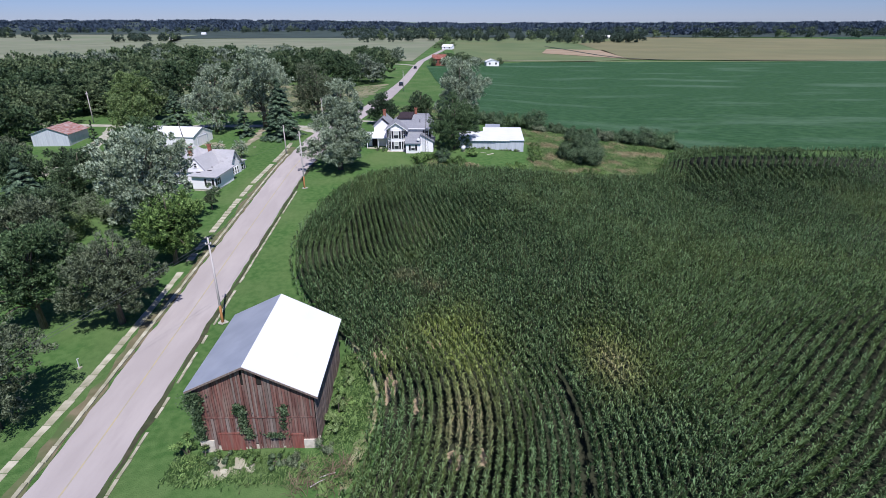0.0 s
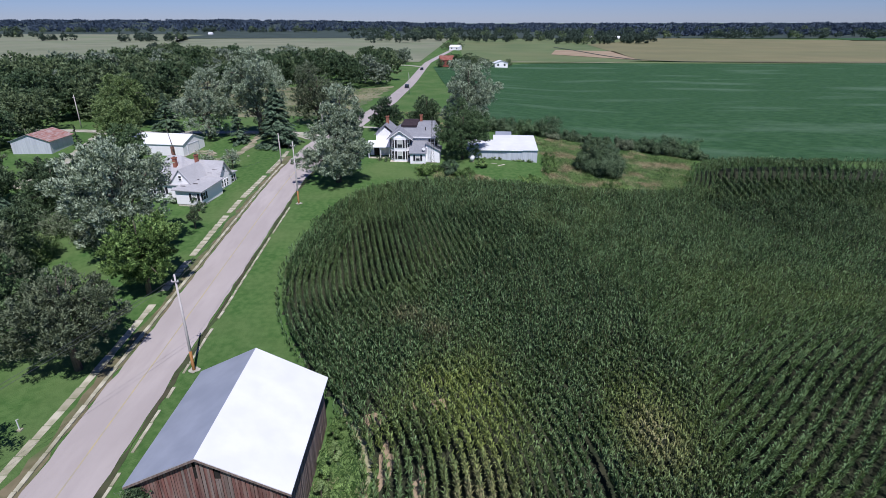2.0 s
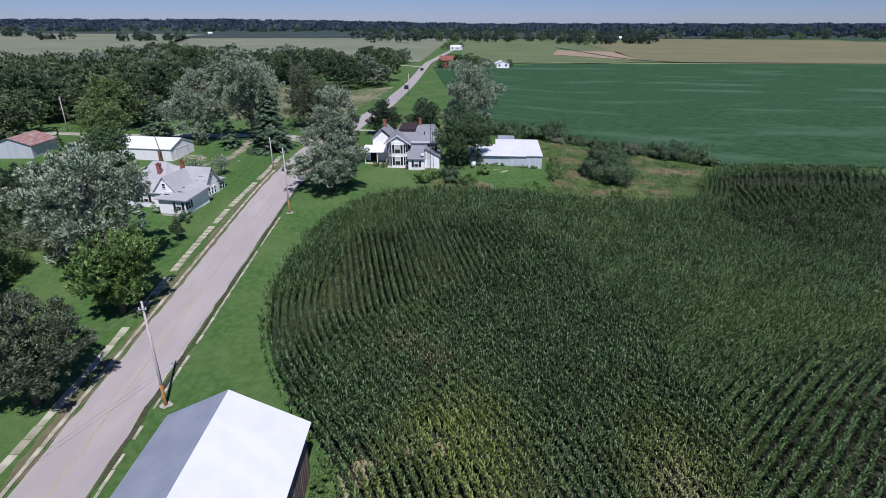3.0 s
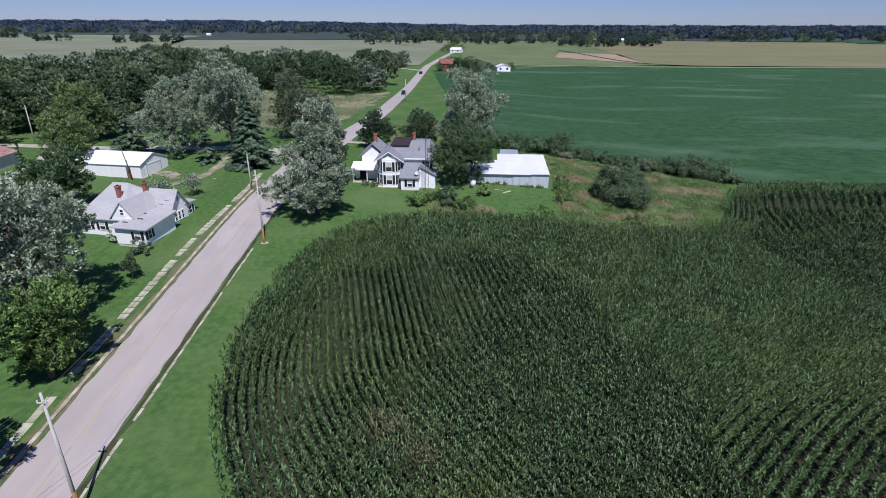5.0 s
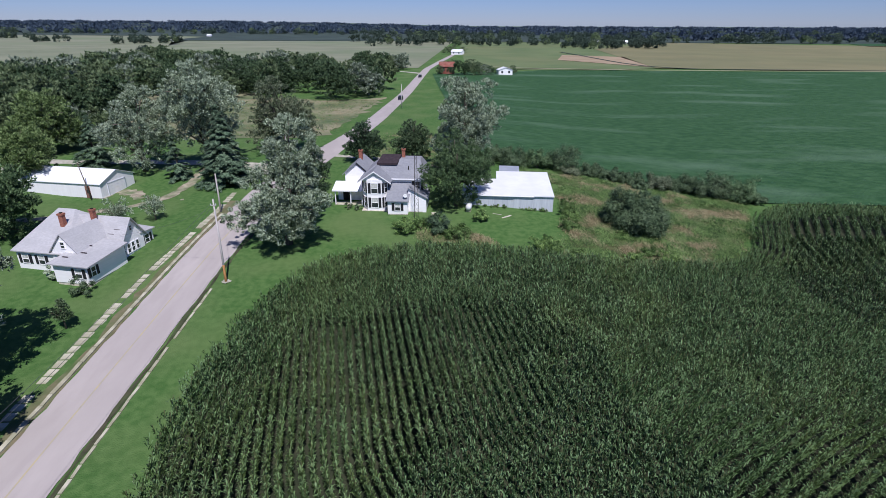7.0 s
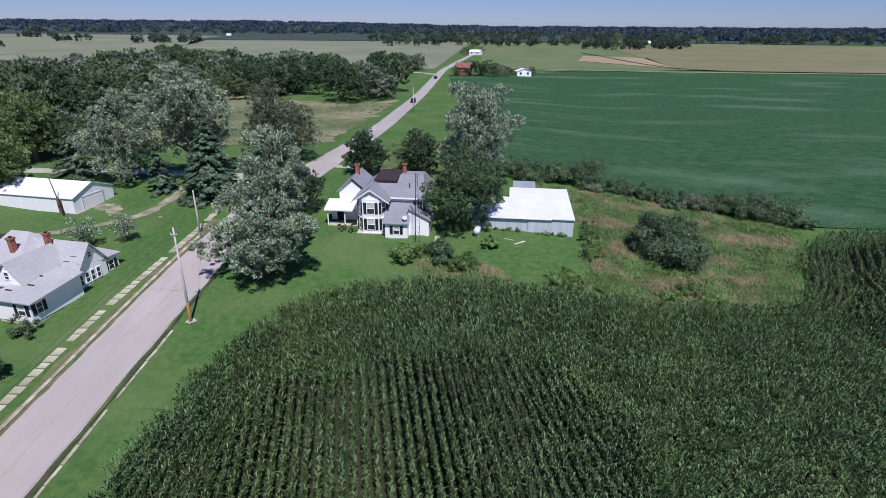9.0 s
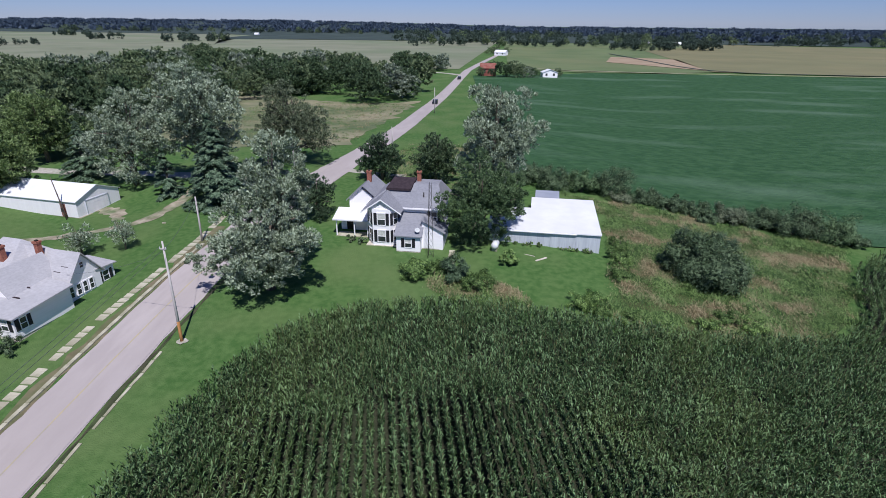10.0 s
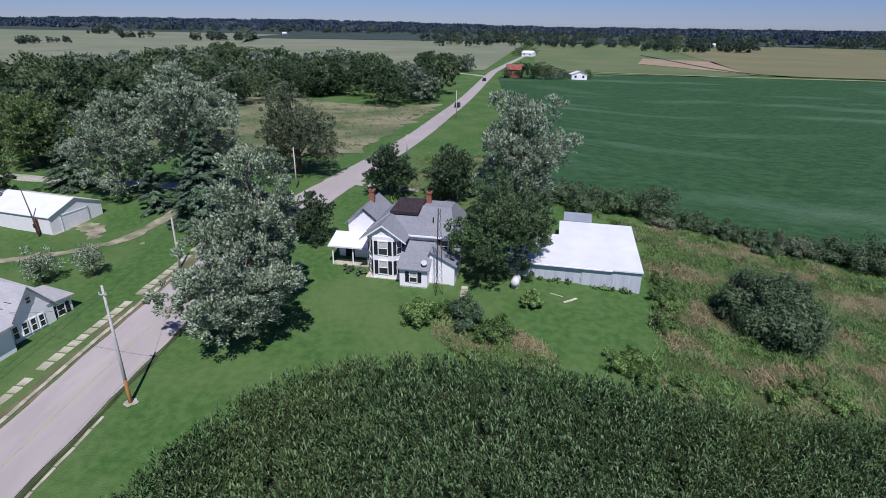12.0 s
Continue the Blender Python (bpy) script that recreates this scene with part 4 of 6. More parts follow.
weak = spot(2.2, 44, 3.6, 8) + 0.85 * spot(15.9, 44.4, 3.2, 5) + 0.8 * spot(-0.8, 48, 3, 3) + 0.6 * spot(-5, 42, 1.5, 4)
sere = spot(2.0, 36, 2.2, 4.0) + 0.8 * spot(16, 44, 2.0, 3.0) + 0.7 * spot(-4.5, 60, 1.6, 1.6) + 0.6 * spot(-1.5, 57, 1.6, 1.4)
bare = spot(-6.2, 45.6, 0.8, 1.2) + spot(-4.8, 41.2, 0.6, 2.0) + 0.9 * spot(-2.1, 39.2, 0.5, 1.6) + 0.9 * spot(-0.8, 47.8, 0.8, 0.8) + 0.9 * spot(-3.4, 47.5, 0.6, 0.7) + spot(1.0, 33.2, 0.7, 0.9) + 0.8 * spot(3.1, 33.4, 0.6, 0.9)
track = (reg == 2) & (np.abs(row - row[np.argmin(np.hypot(p[:, 0] - 10.9, p[:, 1] - 34))]) < 0.1) & (p[:, 1] < 43)
keep &= rc.uniform(size=len(p)) > 0.12 * weak + 0.15 * sere + 0.92 * np.minimum(bare, 1) + 0.96 * track
p, gg, weak, sere, dist = p[keep], gg[keep], weak[keep], sere[keep], dist[keep]
broad = np.array([noise.noise(Vector((x * 0.06, y * 0.05, 2.0))) + 0.5 * noise.noise(Vector((x * 0.2, y * 0.16, 7.0))) for x, y in p])
east = np.clip((p[:, 0] - 16) / 10, 0, 1) * np.clip((76 - p[:, 1]) / 14, 0, 1)
weak = np.clip(weak, 0, 1) * rc.uniform(0.45, 1, len(p)) + 0.1 * east * rc.uniform(0, 1, len(p)) + np.clip(0.35 * broad, 0, 0.22) * rc.uniform(0.3, 1, len(p))
hgt = (2.35 - 0.6 * np.minimum(1, weak) - 0.35 * np.exp(-dist / 1.0)) * rc.uniform(0.86, 1.1, len(p)) * (0.94 + 0.1 * np.sin(p[:, 0] / 7) * np.sin(p[:, 1] / 9))
zz = ground(p[:, 0], p[:, 1])
NL = 6
vs = []
for li in range(NL):
    az = np.arctan2(gg[:, 1], gg[:, 0]) + (li % 2) * math.pi + rc.normal(0, 0.8, len(p)) + 1.1
    hz = hgt * (0.5 + 0.48 * li / (NL - 1)) + rc.normal(0, 0.05, len(p))
    ln = (0.46 - 0.12 * max(0, li - 3) / 3) * rc.uniform(0.75, 1.2, len(p))
    wd = rc.uniform(0.046, 0.07, len(p))
    dx, dy = np.cos(az), np.sin(az)
    rise = rc.uniform(0.5, 0.95, len(p)) * ln
    tip = rc.uniform(0.2, 1.3, len(p)) * ln
    b = np.c_[p, zz + hz]
    m = b + np.c_[dx * ln * 0.36, dy * ln * 0.36, rise]
    e = b + np.c_[dx * ln * 0.74, dy * ln * 0.74, tip]
    s = np.c_[-dy * wd, dx * wd, 0 * wd]
    vs.append(np.stack([b, m + s, e, m - s], 1))
V = np.concatenate(vs).reshape(-1, 3)
corn_me = big_mesh("corn", V, np.arange(len(V)).reshape(-1, 4), CORN)
for nm, val in (("yellowing", np.clip(weak, 0, 1)), ("withering", np.clip(sere, 0, 1) * rc.uniform(0.2, 1, len(p)))):
    ya = corn_me.attributes.new(nm, "FLOAT", "POINT")
    ya.data.foreach_set("value", np.tile(np.repeat(val, 4), NL).astype(np.float32))
tagged(new("corn", corn_me), "tall dark green corn in curving rows", "corn", kind="stuff")
# stalks and tassels
top = np.c_[p, zz + hgt]
ta = rc.uniform(0, 6.28, len(p))
s = np.c_[np.cos(ta), np.sin(ta), 0 * ta] * 0.03
lean = rc.normal(0, 0.07, (len(p), 3)) * np.array([1, 1, 0])
low = top - np.array([0, 0, 0.7])
V = np.stack([low, top + lean + np.array([0, 0, 0.3]) + s * 0.8, top + lean + np.array([0, 0, 0.3]) - s * 0.8], 1).reshape(-1, 3)
tagged(new("corn_tassel", leaf_mesh("corn_tassel", (V, np.arange(len(V)).reshape(-1, 3)), TASSEL)), "tan corn tassels and stalks above the leaves", "corn", kind="stuff")

# soil under the corn, coloured as dark as the shaded row gaps
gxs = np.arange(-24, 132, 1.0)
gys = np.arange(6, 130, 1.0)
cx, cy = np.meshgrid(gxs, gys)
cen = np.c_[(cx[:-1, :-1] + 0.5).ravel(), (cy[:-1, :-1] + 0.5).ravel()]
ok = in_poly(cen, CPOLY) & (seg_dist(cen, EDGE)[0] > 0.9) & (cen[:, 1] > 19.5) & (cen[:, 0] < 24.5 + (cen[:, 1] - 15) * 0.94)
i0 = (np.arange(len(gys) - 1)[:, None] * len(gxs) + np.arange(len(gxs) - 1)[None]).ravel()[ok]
tagged(new("field_soil", big_mesh("field_soil", np.dstack([cx, cy, ground(cx, cy) + 0.03]).reshape(-1, 3), np.stack([i0, i0 + 1, i0 + len(gxs) + 1, i0 + len(gxs)], -1), SOIL)), "dark soil under the corn rows, gap shade put into its colour", "soil", kind="structure")

# bare washed-out spots between the rows
for bx, by, br, bs in ((-6.2, 45.6, 0.8, 1.3), (-4.8, 41.2, 0.6, 2.1), (-2.1, 39.2, 0.5, 1.6), (-0.8, 47.8, 0.8, 0.8), (-3.4, 47.5, 0.6, 0.7), (1.0, 33.2, 0.7, 1.0), (3.1, 33.4, 0.6, 0.9)):
    a = np.arange(18) * math.pi / 9
    q = 1 + 0.25 * np.sin(3 * a + bx) + 0.15 * np.sin(5 * a)
    ring = np.c_[bx + br * q * np.cos(a), by + bs * q * np.sin(a)]
    v = np.r_[np.c_[ring, ground(ring[:, 0], ring[:, 1]) + 0.08], [(bx, by, gz(bx, by) + 0.1)]]
    me = bpy.data.meshes.new("bare_soil")
    me.from_pydata(v.tolist(), [], [(i, (i + 1) % 18, 18) for i in range(18)])
    me.materials.append(BAREF)
    tagged(new("bare_soil", me), "bare pale tan soil among the corn", "soil", kind="structure")

# weeds and dry grass beyond the corn
WPOLY = np.array([(16.5, 103), (18.5, 112), (19, 122), (20.5, 134), (16, 140), (28, 138.5), (44, 134), (53, 130), (50, 124), (46, 116), (43, 110), (38.5, 105.5), (33, 103.2), (24, 102)])
q = np.c_[rc.uniform(12, 54, 52000), rc.uniform(101, 141, 52000)]
q = q[in_poly(q + rc.normal(0, 0.6, q.shape) + np.c_[np.sin(q[:, 1] * 0.9), np.sin(q[:, 0] * 0.7)] * 0.7, WPOLY) & ~((q[:, 0] < 18.4) & (q[:, 1] > 118) & (q[:, 1] < 134))]
# strips of dry growth round the barn, the lawn shrubs and the far road
q2 = np.c_[rc.uniform(-8, 10, 4500), rc.uniform(102.5, 111, 4500)]
q2 = q2[np.hypot((q2[:, 0] - 1.8 + 0.9 * (q2[:, 1] - 107)) / 5.0, (q2[:, 1] - 106.6) / 3.4) < 1]
q3 = np.c_[rc.uniform(-22, -5.5, 8000), rc.uniform(29.5, 48, 8000)]
q3 = q3[((q3[:, 0] > -9.6) & in_poly(q3, np.array([(-9.8, 47), (-7.5, 44), (-6.1, 40), (-5.9, 36), (-6.6, 31.5), (-9, 30), (-9.8, 33)]))) | ((q3[:, 1] < 34) & (q3[:, 1] > 31.2) & (q3[:, 0] < -8) & (q3[:, 0] > -21))]
q4 = np.c_[rc.uniform(-20, 6, 4000), rc.uniform(138, 175, 4000)]
q4 = q4[q4[:, 0] > np.interp(q4[:, 1], [138, 158, 178], [-16, -18, -16])]
q5 = np.c_[rc.uniform(-80, -29, 6500), rc.uniform(166, 258, 6500)]
q5 = q5[q5[:, 1] > np.interp(q5[:, 0], [-80, -60, -42, -31], [174, 168, 169, 175])]
W = np.concatenate([q, q2, q3, q4, q5])
tall = 0.75 + 0.9 * np.clip(np.array([noise.noise(Vector((x * 0.35, y * 0.35, 5.0))) for x, y in W]), -0.5, 0.9)
dry = np.array([noise.noise(Vector((x * 0.16, y * 0.22, 3.0))) + 0.6 * noise.noise(Vector((x * 0.5, y * 0.5, 9.0))) for x, y in W])
lush = np.r_[np.full(len(q), 0.1), np.full(len(q2), 0.12), np.full(len(q3), 0.5), np.zeros(len(q4)), np.full(len(q5), -0.1)]
dry = dry - lush + rc.normal(0, 0.19, len(W))
for nm, mt, sel, lb, hh in (("weeds", WEED, dry <= -0.12, "green weeds and rank grass", 0.85), ("pale_grass", PALEW, (dry > -0.12) & (dry <= 0.17), "pale green seeding grass among the weeds", 0.8), ("dry_grass", STRAW, dry > 0.17, "tan dry grass among the weeds", 0.75)):
    w = W[sel]
    w = np.repeat(w, 5, 0) + rc.normal(0, 0.25, (5 * len(w), 2))
    hz = rc.uniform(0.3, 1.1, len(w)) * hh * np.repeat(tall[sel], 5) * np.where(w[:, 1] < 60, 0.8, 1)
    pos = np.c_[w, ground(w[:, 0], w[:, 1]) + hz * 0.5]
    v, f = blades(pos, hz, rc, 0.6, 0.18 if nm == "weeds" else 0.11, np.array([0.1, 0.5, 1.0]), np.tile([0.1, -0.35, 0.75], (len(w), 1)))
    tagged(new(nm, leaf_mesh(nm, (v, f), mt)), lb, "grass", kind="stuff")

# ---- buildings ----


def gable(fm, x0, x1, y0, y1, z, rise, axis, over=0.35, t=0.12):
    """Two roof slabs with the ridge along axis."""
    if axis == "y":
        xm, zo = (x0 + x1) / 2, z - over * rise / ((x1 - x0) / 2)
        fm.slab([(x0 - over, y0 - over, zo), (xm, y0 - over, z + rise), (xm, y1 + over, z + rise), (x0 - over, y1 + over, zo)], t)
        fm.slab([(xm, y0 - over, z + rise), (x1 + over, y0 - over, zo), (x1 + over, y1 + over, zo), (xm, y1 + over, z + rise)], t)
    else:
        ym, zo = (y0 + y1) / 2, z - over * rise / ((y1 - y0) / 2)
        fm.slab([(x0 - over, y0 - over, zo), (x1 + over, y0 - over, zo), (x1 + over, ym, z + rise), (x0 - over, ym, z + rise)], t)
        fm.slab([(x0 - over, ym, z + rise), (x1 + over, ym, z + rise), (x1 + over, y1 + over, zo), (x0 - over, y1 + over, zo)], t)
    return fm


def gable_wall(fm, x0, x1, y0, y1, z, rise, axis):
    """Closed body of a house with gable ends, open for its roof."""
    if axis == "y":
        return fm.prism([(x0, y0, 0), (x1, y0, 0), (x1, y0, z), ((x0 + x1) / 2, y0, z + rise - 0.1), (x0, y0, z)], (0, y1 - y0, 0))
    return fm.prism([(x0, y0, 0), (x0, y1, 0), (x0, y1, z), (x0, (y0 + y1) / 2, z + rise - 0.1), (x0, y0, z)], (x1 - x0, 0, 0))


def window(parent, p, w, h, face="front", shutters=True, blind=0.5):
    """A sash window with frame, two panes and a pair of shutters; p is its lower middle on the wall."""
    rot = {"front": 0, "right": 90, "left": -90}[face] if isinstance(face, str) else face
    m = pose(*p, 0, 0, rot)
    fr = Form()
    for a in ((-w / 2 - 0.08, -w / 2, 0, h), (w / 2, w / 2 + 0.08, 0, h), (-w / 2 - 0.1, w / 2 + 0.1, h, h + 0.12), (-w / 2 - 0.12, w / 2 + 0.12, -0.08, 0), (-w / 2, w / 2, h * 0.5 - 0.03, h * 0.5 + 0.03)):
        fr.box(a[0], a[1], -0.07, 0.01, a[2], a[3])
    fr.v = [tuple(m @ Vector(v)) for v in fr.v]
    win = part("window", fr, WHITE, parent)
    for k in range(2):
        pn = Form().box(-w / 2, w / 2, -0.025, 0.005, h * 0.5 * k, h * 0.5 * (k + 1))
        pn.v = [tuple(m @ Vector(v)) for v in pn.v]
        part("pane", pn, CURTAIN if (k == 1 and blind) else GLASS, win)
    if shutters:
        for sgn in (-1, 1):
            sh = Form()
            x = sgn * (w / 2 + 0.1 + 0.2)
            sh.box(x - 0.2, x + 0.2, -0.06, 0.0, -0.02, h + 0.05)
            for i in range(6):
                sh.box(x - 0.15, x + 0.15, -0.085, -0.06, 0.08 + i * h / 6, 0.02 + (i + 1) * h / 6)
            sh.v = [tuple(m @ Vector(v)) for v in sh.v]
            part("shutter", sh, BLACK, win, "black louvred shutter")
    return win


def chimney(parent, x, y, z0, z1, w=0.55):
    fm = Form().box(x - w / 2, x + w / 2, y - w / 2, y + w / 2, z0, z1 - 0.22)
    fm.box(x - w / 2 - 0.07, x + w / 2 + 0.07, y - w / 2 - 0.07, y + w / 2 + 0.07, z1 - 0.22, z1)
    c = part("chimney", fm, BRICK, parent, "red brick chimney")
    part("flue", Form().box(x - 0.14, x + 0.14, y - 0.14, y + 0.14, z1, z1 + 0.12), DARK, c)


# red barn beside the road
bz = -3.65
barn = thing("barn", -19.13, 34.6, bz, 1.3, "weathered red plank barn with a pale metal roof, overgrown with vines", "barn")
BW, BL, BE, BR = 9.24, 10.8, 5.86, 2.47
RX, RZ = 4.25, BE + BR


def barn_roof(x):
    return RZ - (0.47 * (RX - x) if x < RX else 0.52 * (x - RX))


# solid near-black body: the barn's inner darkness as a colour
part("dark_filling", Form().prism([(0.06, 0.06, 0), (BW - 0.06, 0.06, 0), (BW - 0.06, 0.06, barn_roof(BW) - 0.1), (RX, 0.06, RZ - 0.2), (0.06, 0.06, barn_roof(0) - 0.1)], (0, BL - 0.12, 0)), DARK, barn, "near-black filling for the unlit inside behind the gaps")
sides = [("y", 0.0, 0.0), ("y", BL, 0.0), ("x", 0.0, 0.0), ("x", BW, 0.0)]
rb = random.Random(4)
boards = []
for axis, at, _ in sides:
    span = BW if axis == "y" else BL
    x = 0.0
    while x < span - 0.05:
        w = min(rb.uniform(0.15, 0.24), span - x)
        xm = x + w / 2
        top = barn_roof(xm) - 0.12 if axis == "y" else barn_roof(at) - 0.08
        cuts = [0.35 if axis == "x" else 0.2, 3.35 + rb.uniform(-0.03, 0.03), top] if axis == "y" else [0.6, top]
        for a, b in zip(cuts[:-1], cuts[1:]):
            if axis == "y" and at == 0.0 and a > 3 and (3.75 < xm < 4.05 or 5.1 < xm < 5.4):
                b = min(b, BE + 0.55)
            off = rb.uniform(0.0, 0.035)
            if a < 1 and rb.random() < 0.3:
                a += rb.uniform(0.1, 0.55)
            boards.append((axis, at, x + 0.012, x + w - 0.012, a + rb.uniform(0, 0.06), b - 0.02, off))
        x += w
for axis, at, a, b, z0, z1, off in boards:
    if z1 - z0 < 0.1:
        continue
    o = -off - 0.03 if at == 0.0 else off
    fm = Form()
    if axis == "y":
        fm.box(a, b, at + o, at + o + 0.03, z0, z1)
    else:
        fm.box(at + o, at + o + 0.03, a, b, z0, z1)
    part("board", fm, BARNGREY if (axis == "x" and at > 0) or (axis == "y" and at == 0.0 and 4.2 < a < 5.9 and rb.random() < 0.7) or rb.random() < 0.1 else BARNRED, barn)
zw, ze = barn_roof(-0.4), barn_roof(BW + 0.4)
# shaded and sunlit slope are told apart by colour: grey west, white east
part("west_roof", Form().slab([(-0.4, -0.4, zw), (RX, -0.4, RZ), (RX, BL + 0.4, RZ), (-0.4, BL + 0.4, zw)], 0.06), ROOFM, barn, "grey roof slope with its shade put into the colour")
part("east_roof", Form().slab([(RX, -0.4, RZ), (BW + 0.4, -0.4, ze), (BW + 0.4, BL + 0.4, ze), (RX, BL + 0.4, RZ)], 0.06), ROOFW, barn, "white metal roof slope with its sunlight put into the colour")
part("barge_board", Form().prism([(-0.4, -0.43, zw - 0.06), (RX, -0.43, RZ - 0.06), (BW + 0.4, -0.43, ze - 0.06), (BW + 0.4, -0.43, ze - 0.22), (RX, -0.43, RZ - 0.22), (-0.4, -0.43, zw - 0.22)], (0, 0.04, 0)), BARNGREY, barn)
for xa, xb in ((-0.1, 1.0), (8.1, BW + 0.12)):
    part("foundation_block", Form().box(xa, xb, -0.16, 0.3, -0.3, 1.15), STONE, barn, "pale stone corner footing")
part("foundation", Form().box(0.05, BW - 0.05, 0.02, BL, -0.4, 0.6), STONE, barn, "stone footing")
for xa, xb, zt in ((1.5, 3.4, 1.9), (7.2, 8.1, 1.75)):
    d = part("door", Form().box(xa, xb, -0.13, -0.075, 0.15, zt), BARNPAINT, barn, "red-painted stable door")
    part("door_rail", Form().box(xa - 0.05, xb + 0.05, -0.16, -0.13, zt - 0.12, zt), BARNPAINT, d)
part("rail_board", Form().box(0.1, BW - 0.1, -0.1, -0.07, 3.3, 3.42), BARNRED, barn)
# near-black slips where boards are missing, shade of the opening as colour
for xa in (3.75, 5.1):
    part("gap", Form().box(xa, xa + 0.32, -0.06, -0.045, BE + 0.6, BE + 1.25), DARK, barn, "near-black slip for the shade in a gap of missing boards")


def vine(parent, cx, cz, w, h, n, seed):
    rs = np.random.RandomState(seed)
    pts = np.c_[cx + rs.normal(0, w / 2.5, n), -0.14 - np.abs(rs.normal(0, 0.1, n)), cz + rs.uniform(-h / 2, h / 2, n)]
    v, f = blades(pts, rs.uniform(0.1, 0.2, n), rs, 0.1, 0.8)
    part("vine", leaf_mesh("vine", (v, f), DARKL), DARKL, parent, "climbing green vine on the boards")


vine(barn, 3.6, 3.3, 0.5, 2.6, 650, 1)
vine(barn, 3.9, 1.9, 0.5, 1.0, 300, 5)
vine(barn, 6.7, 3.3, 0.4, 2.2, 200, 2)
vine(barn, 6.0, 1.7, 1.3, 0.5, 200, 3)
vine(barn, 0.1, 3.6, 0.6, 4.6, 1900, 4)
vine(barn, -0.1, 4.9, 1.0, 1.6, 700, 6)
vine(barn, 3.3, 4.2, 0.4, 1.2, 350, 7)
vine(barn, 6.9, 4.2, 0.3, 1.0, 160, 8)
for i, (bx, by, bh, br, mt) in enumerate([(-20.3, 34.2, 2.2, 1.2, GREENL), (-18.6, 33.5, 1.2, 1.3, WEED), (-19.6, 32.8, 1.0, 1.1, GREENL), (-17.2, 33.4, 0.8, 1.0, DARKL), (-14.6, 33.5, 1.0, 1.2, WEED), (-12.8, 33.3, 0.9, 1.3, DARKL), (-11.2, 33.0, 1.1, 1.2, OLIVE), (-8.9, 36.4, 2.0, 1.0, YGREEN), (-8.9, 38.2, 2.4, 1.0, YGREEN), (-8.8, 40, 2.2, 1.0, GREENL), (-8.9, 42, 1.8, 0.9, YGREEN), (-9.0, 44, 1.5, 0.9, WEED), (-8.0, 45.5, 1.0, 1.0, WEED), (-7.6, 42.6, 0.9, 1.1, WEED), (-7.4, 39.4, 0.8, 1.1, GREENL), (-7.6, 36.2, 0.8, 1.0, WEED), (-9.3, 34.4, 1.2, 1.1, OLIVE)]):
    shrub("barn_weed", bx, by, bh, br, mt, "rank leafy weeds against the barn", 130 + i, 800, 0.17, group="barn weeds")
# dead brush and broken concrete before the barn
for i, (bx, by, br) in enumerate([(-9.6, 32.2, 1.5), (-8.2, 31.2, 1.4), (-10.4, 31.0, 1.2), (-7.6, 32.6, 1.0)]):
    rs = np.random.RandomState(170 + i)
    ob = thing("brush_pile", bx, by, gz(bx, by), rs.uniform(0, 360), "tangle of dead brown twigs and dry weeds", "brush", "dead brush")
    fm = Form()
    for k in range(70):
        a, q, e = rs.uniform(0, 6.28), br * math.sqrt(rs.uniform()), rs.uniform(0, 6.28)
        x, y, ln = q * math.cos(a), q * math.sin(a), rs.uniform(0.4, 1.1)
        fm.tube([(x, y, 0), (x + 0.3 * ln * math.cos(e), y + 0.3 * ln * math.sin(e), 0.5 * ln), (x + 0.8 * ln * math.cos(e), y + 0.8 * ln * math.sin(e), ln * rs.uniform(0.4, 0.9))], (0.022, 0.016, 0.006), 4)
    part("tangle", fm, TWIG, ob)
rr = random.Random(31)
for i in range(11):
    x, y = -16.4 + rr.uniform(-1.6, 1.9), 32.6 + rr.uniform(-0.7, 0.8)
    w, d, h = rr.uniform(0.25, 0.7), rr.uniform(0.18, 0.4), rr.uniform(0.08, 0.22)
    ob = thing("concrete_chunk", x, y, gz(x, y), rr.uniform(0, 360), "broken pale concrete lump lying in the weeds", "rubble", "broken concrete")
    part("lump", Form().prism([(-w, -d, 0), (w * 0.7, -d * 0.9, 0), (w, d * 0.3, 0), (w * 0.4, d, 0), (-w * 0.8, d * 0.7, 0)], (w * 0.1, 0, h)), CONCRETE, ob)
for x, y, yaw in ((-8.6, 31.7, 20), (-9.2, 31.0, 35)):
    ob = thing("pale_stick", x, y, gz(x, y) + 0.25, yaw, "pale broken stick lying on the dead brush", "stick", "sticks")
    part("stem", Form().tube([(-0.6, 0, 0.0), (0.1, 0.05, 0.06), (0.6, -0.05, 0.15)], (0.04, 0.035, 0.015), 6), POLE, ob)
EDGEP = smooth_line([(-9.6, 48.6, 0.3), (-7.6, 45.2, 0.4), (-6.3, 41.5, 0.35), (-5.95, 38, 0.4), (-6.3, 35.5, 0.45), (-7.0, 32.5, 0.4), (-7.4, 30, 0.3)], 0.7)
ribbon("dry_edge", EDGEP, (-1, 0, 1), STRAWG, "strip of pale dead grass beside the corn", 0.05, ragged=0.15, category="verge")

# white farmhouse
hz = 1.85
H = thing("farmhouse", -8.35, 115.35, hz, -2.0, "white two-storey farmhouse with grey shingle roofs and black shutters", "house")
part("foundation", Form().box(-4.2, 5.2, 1.2, 11.6, -0.8, 0.25).box(0, 3, 0, 4, -0.8, 0.2).box(-8.2, -4, 5.8, 11, -0.8, 0.3), STONE, H)
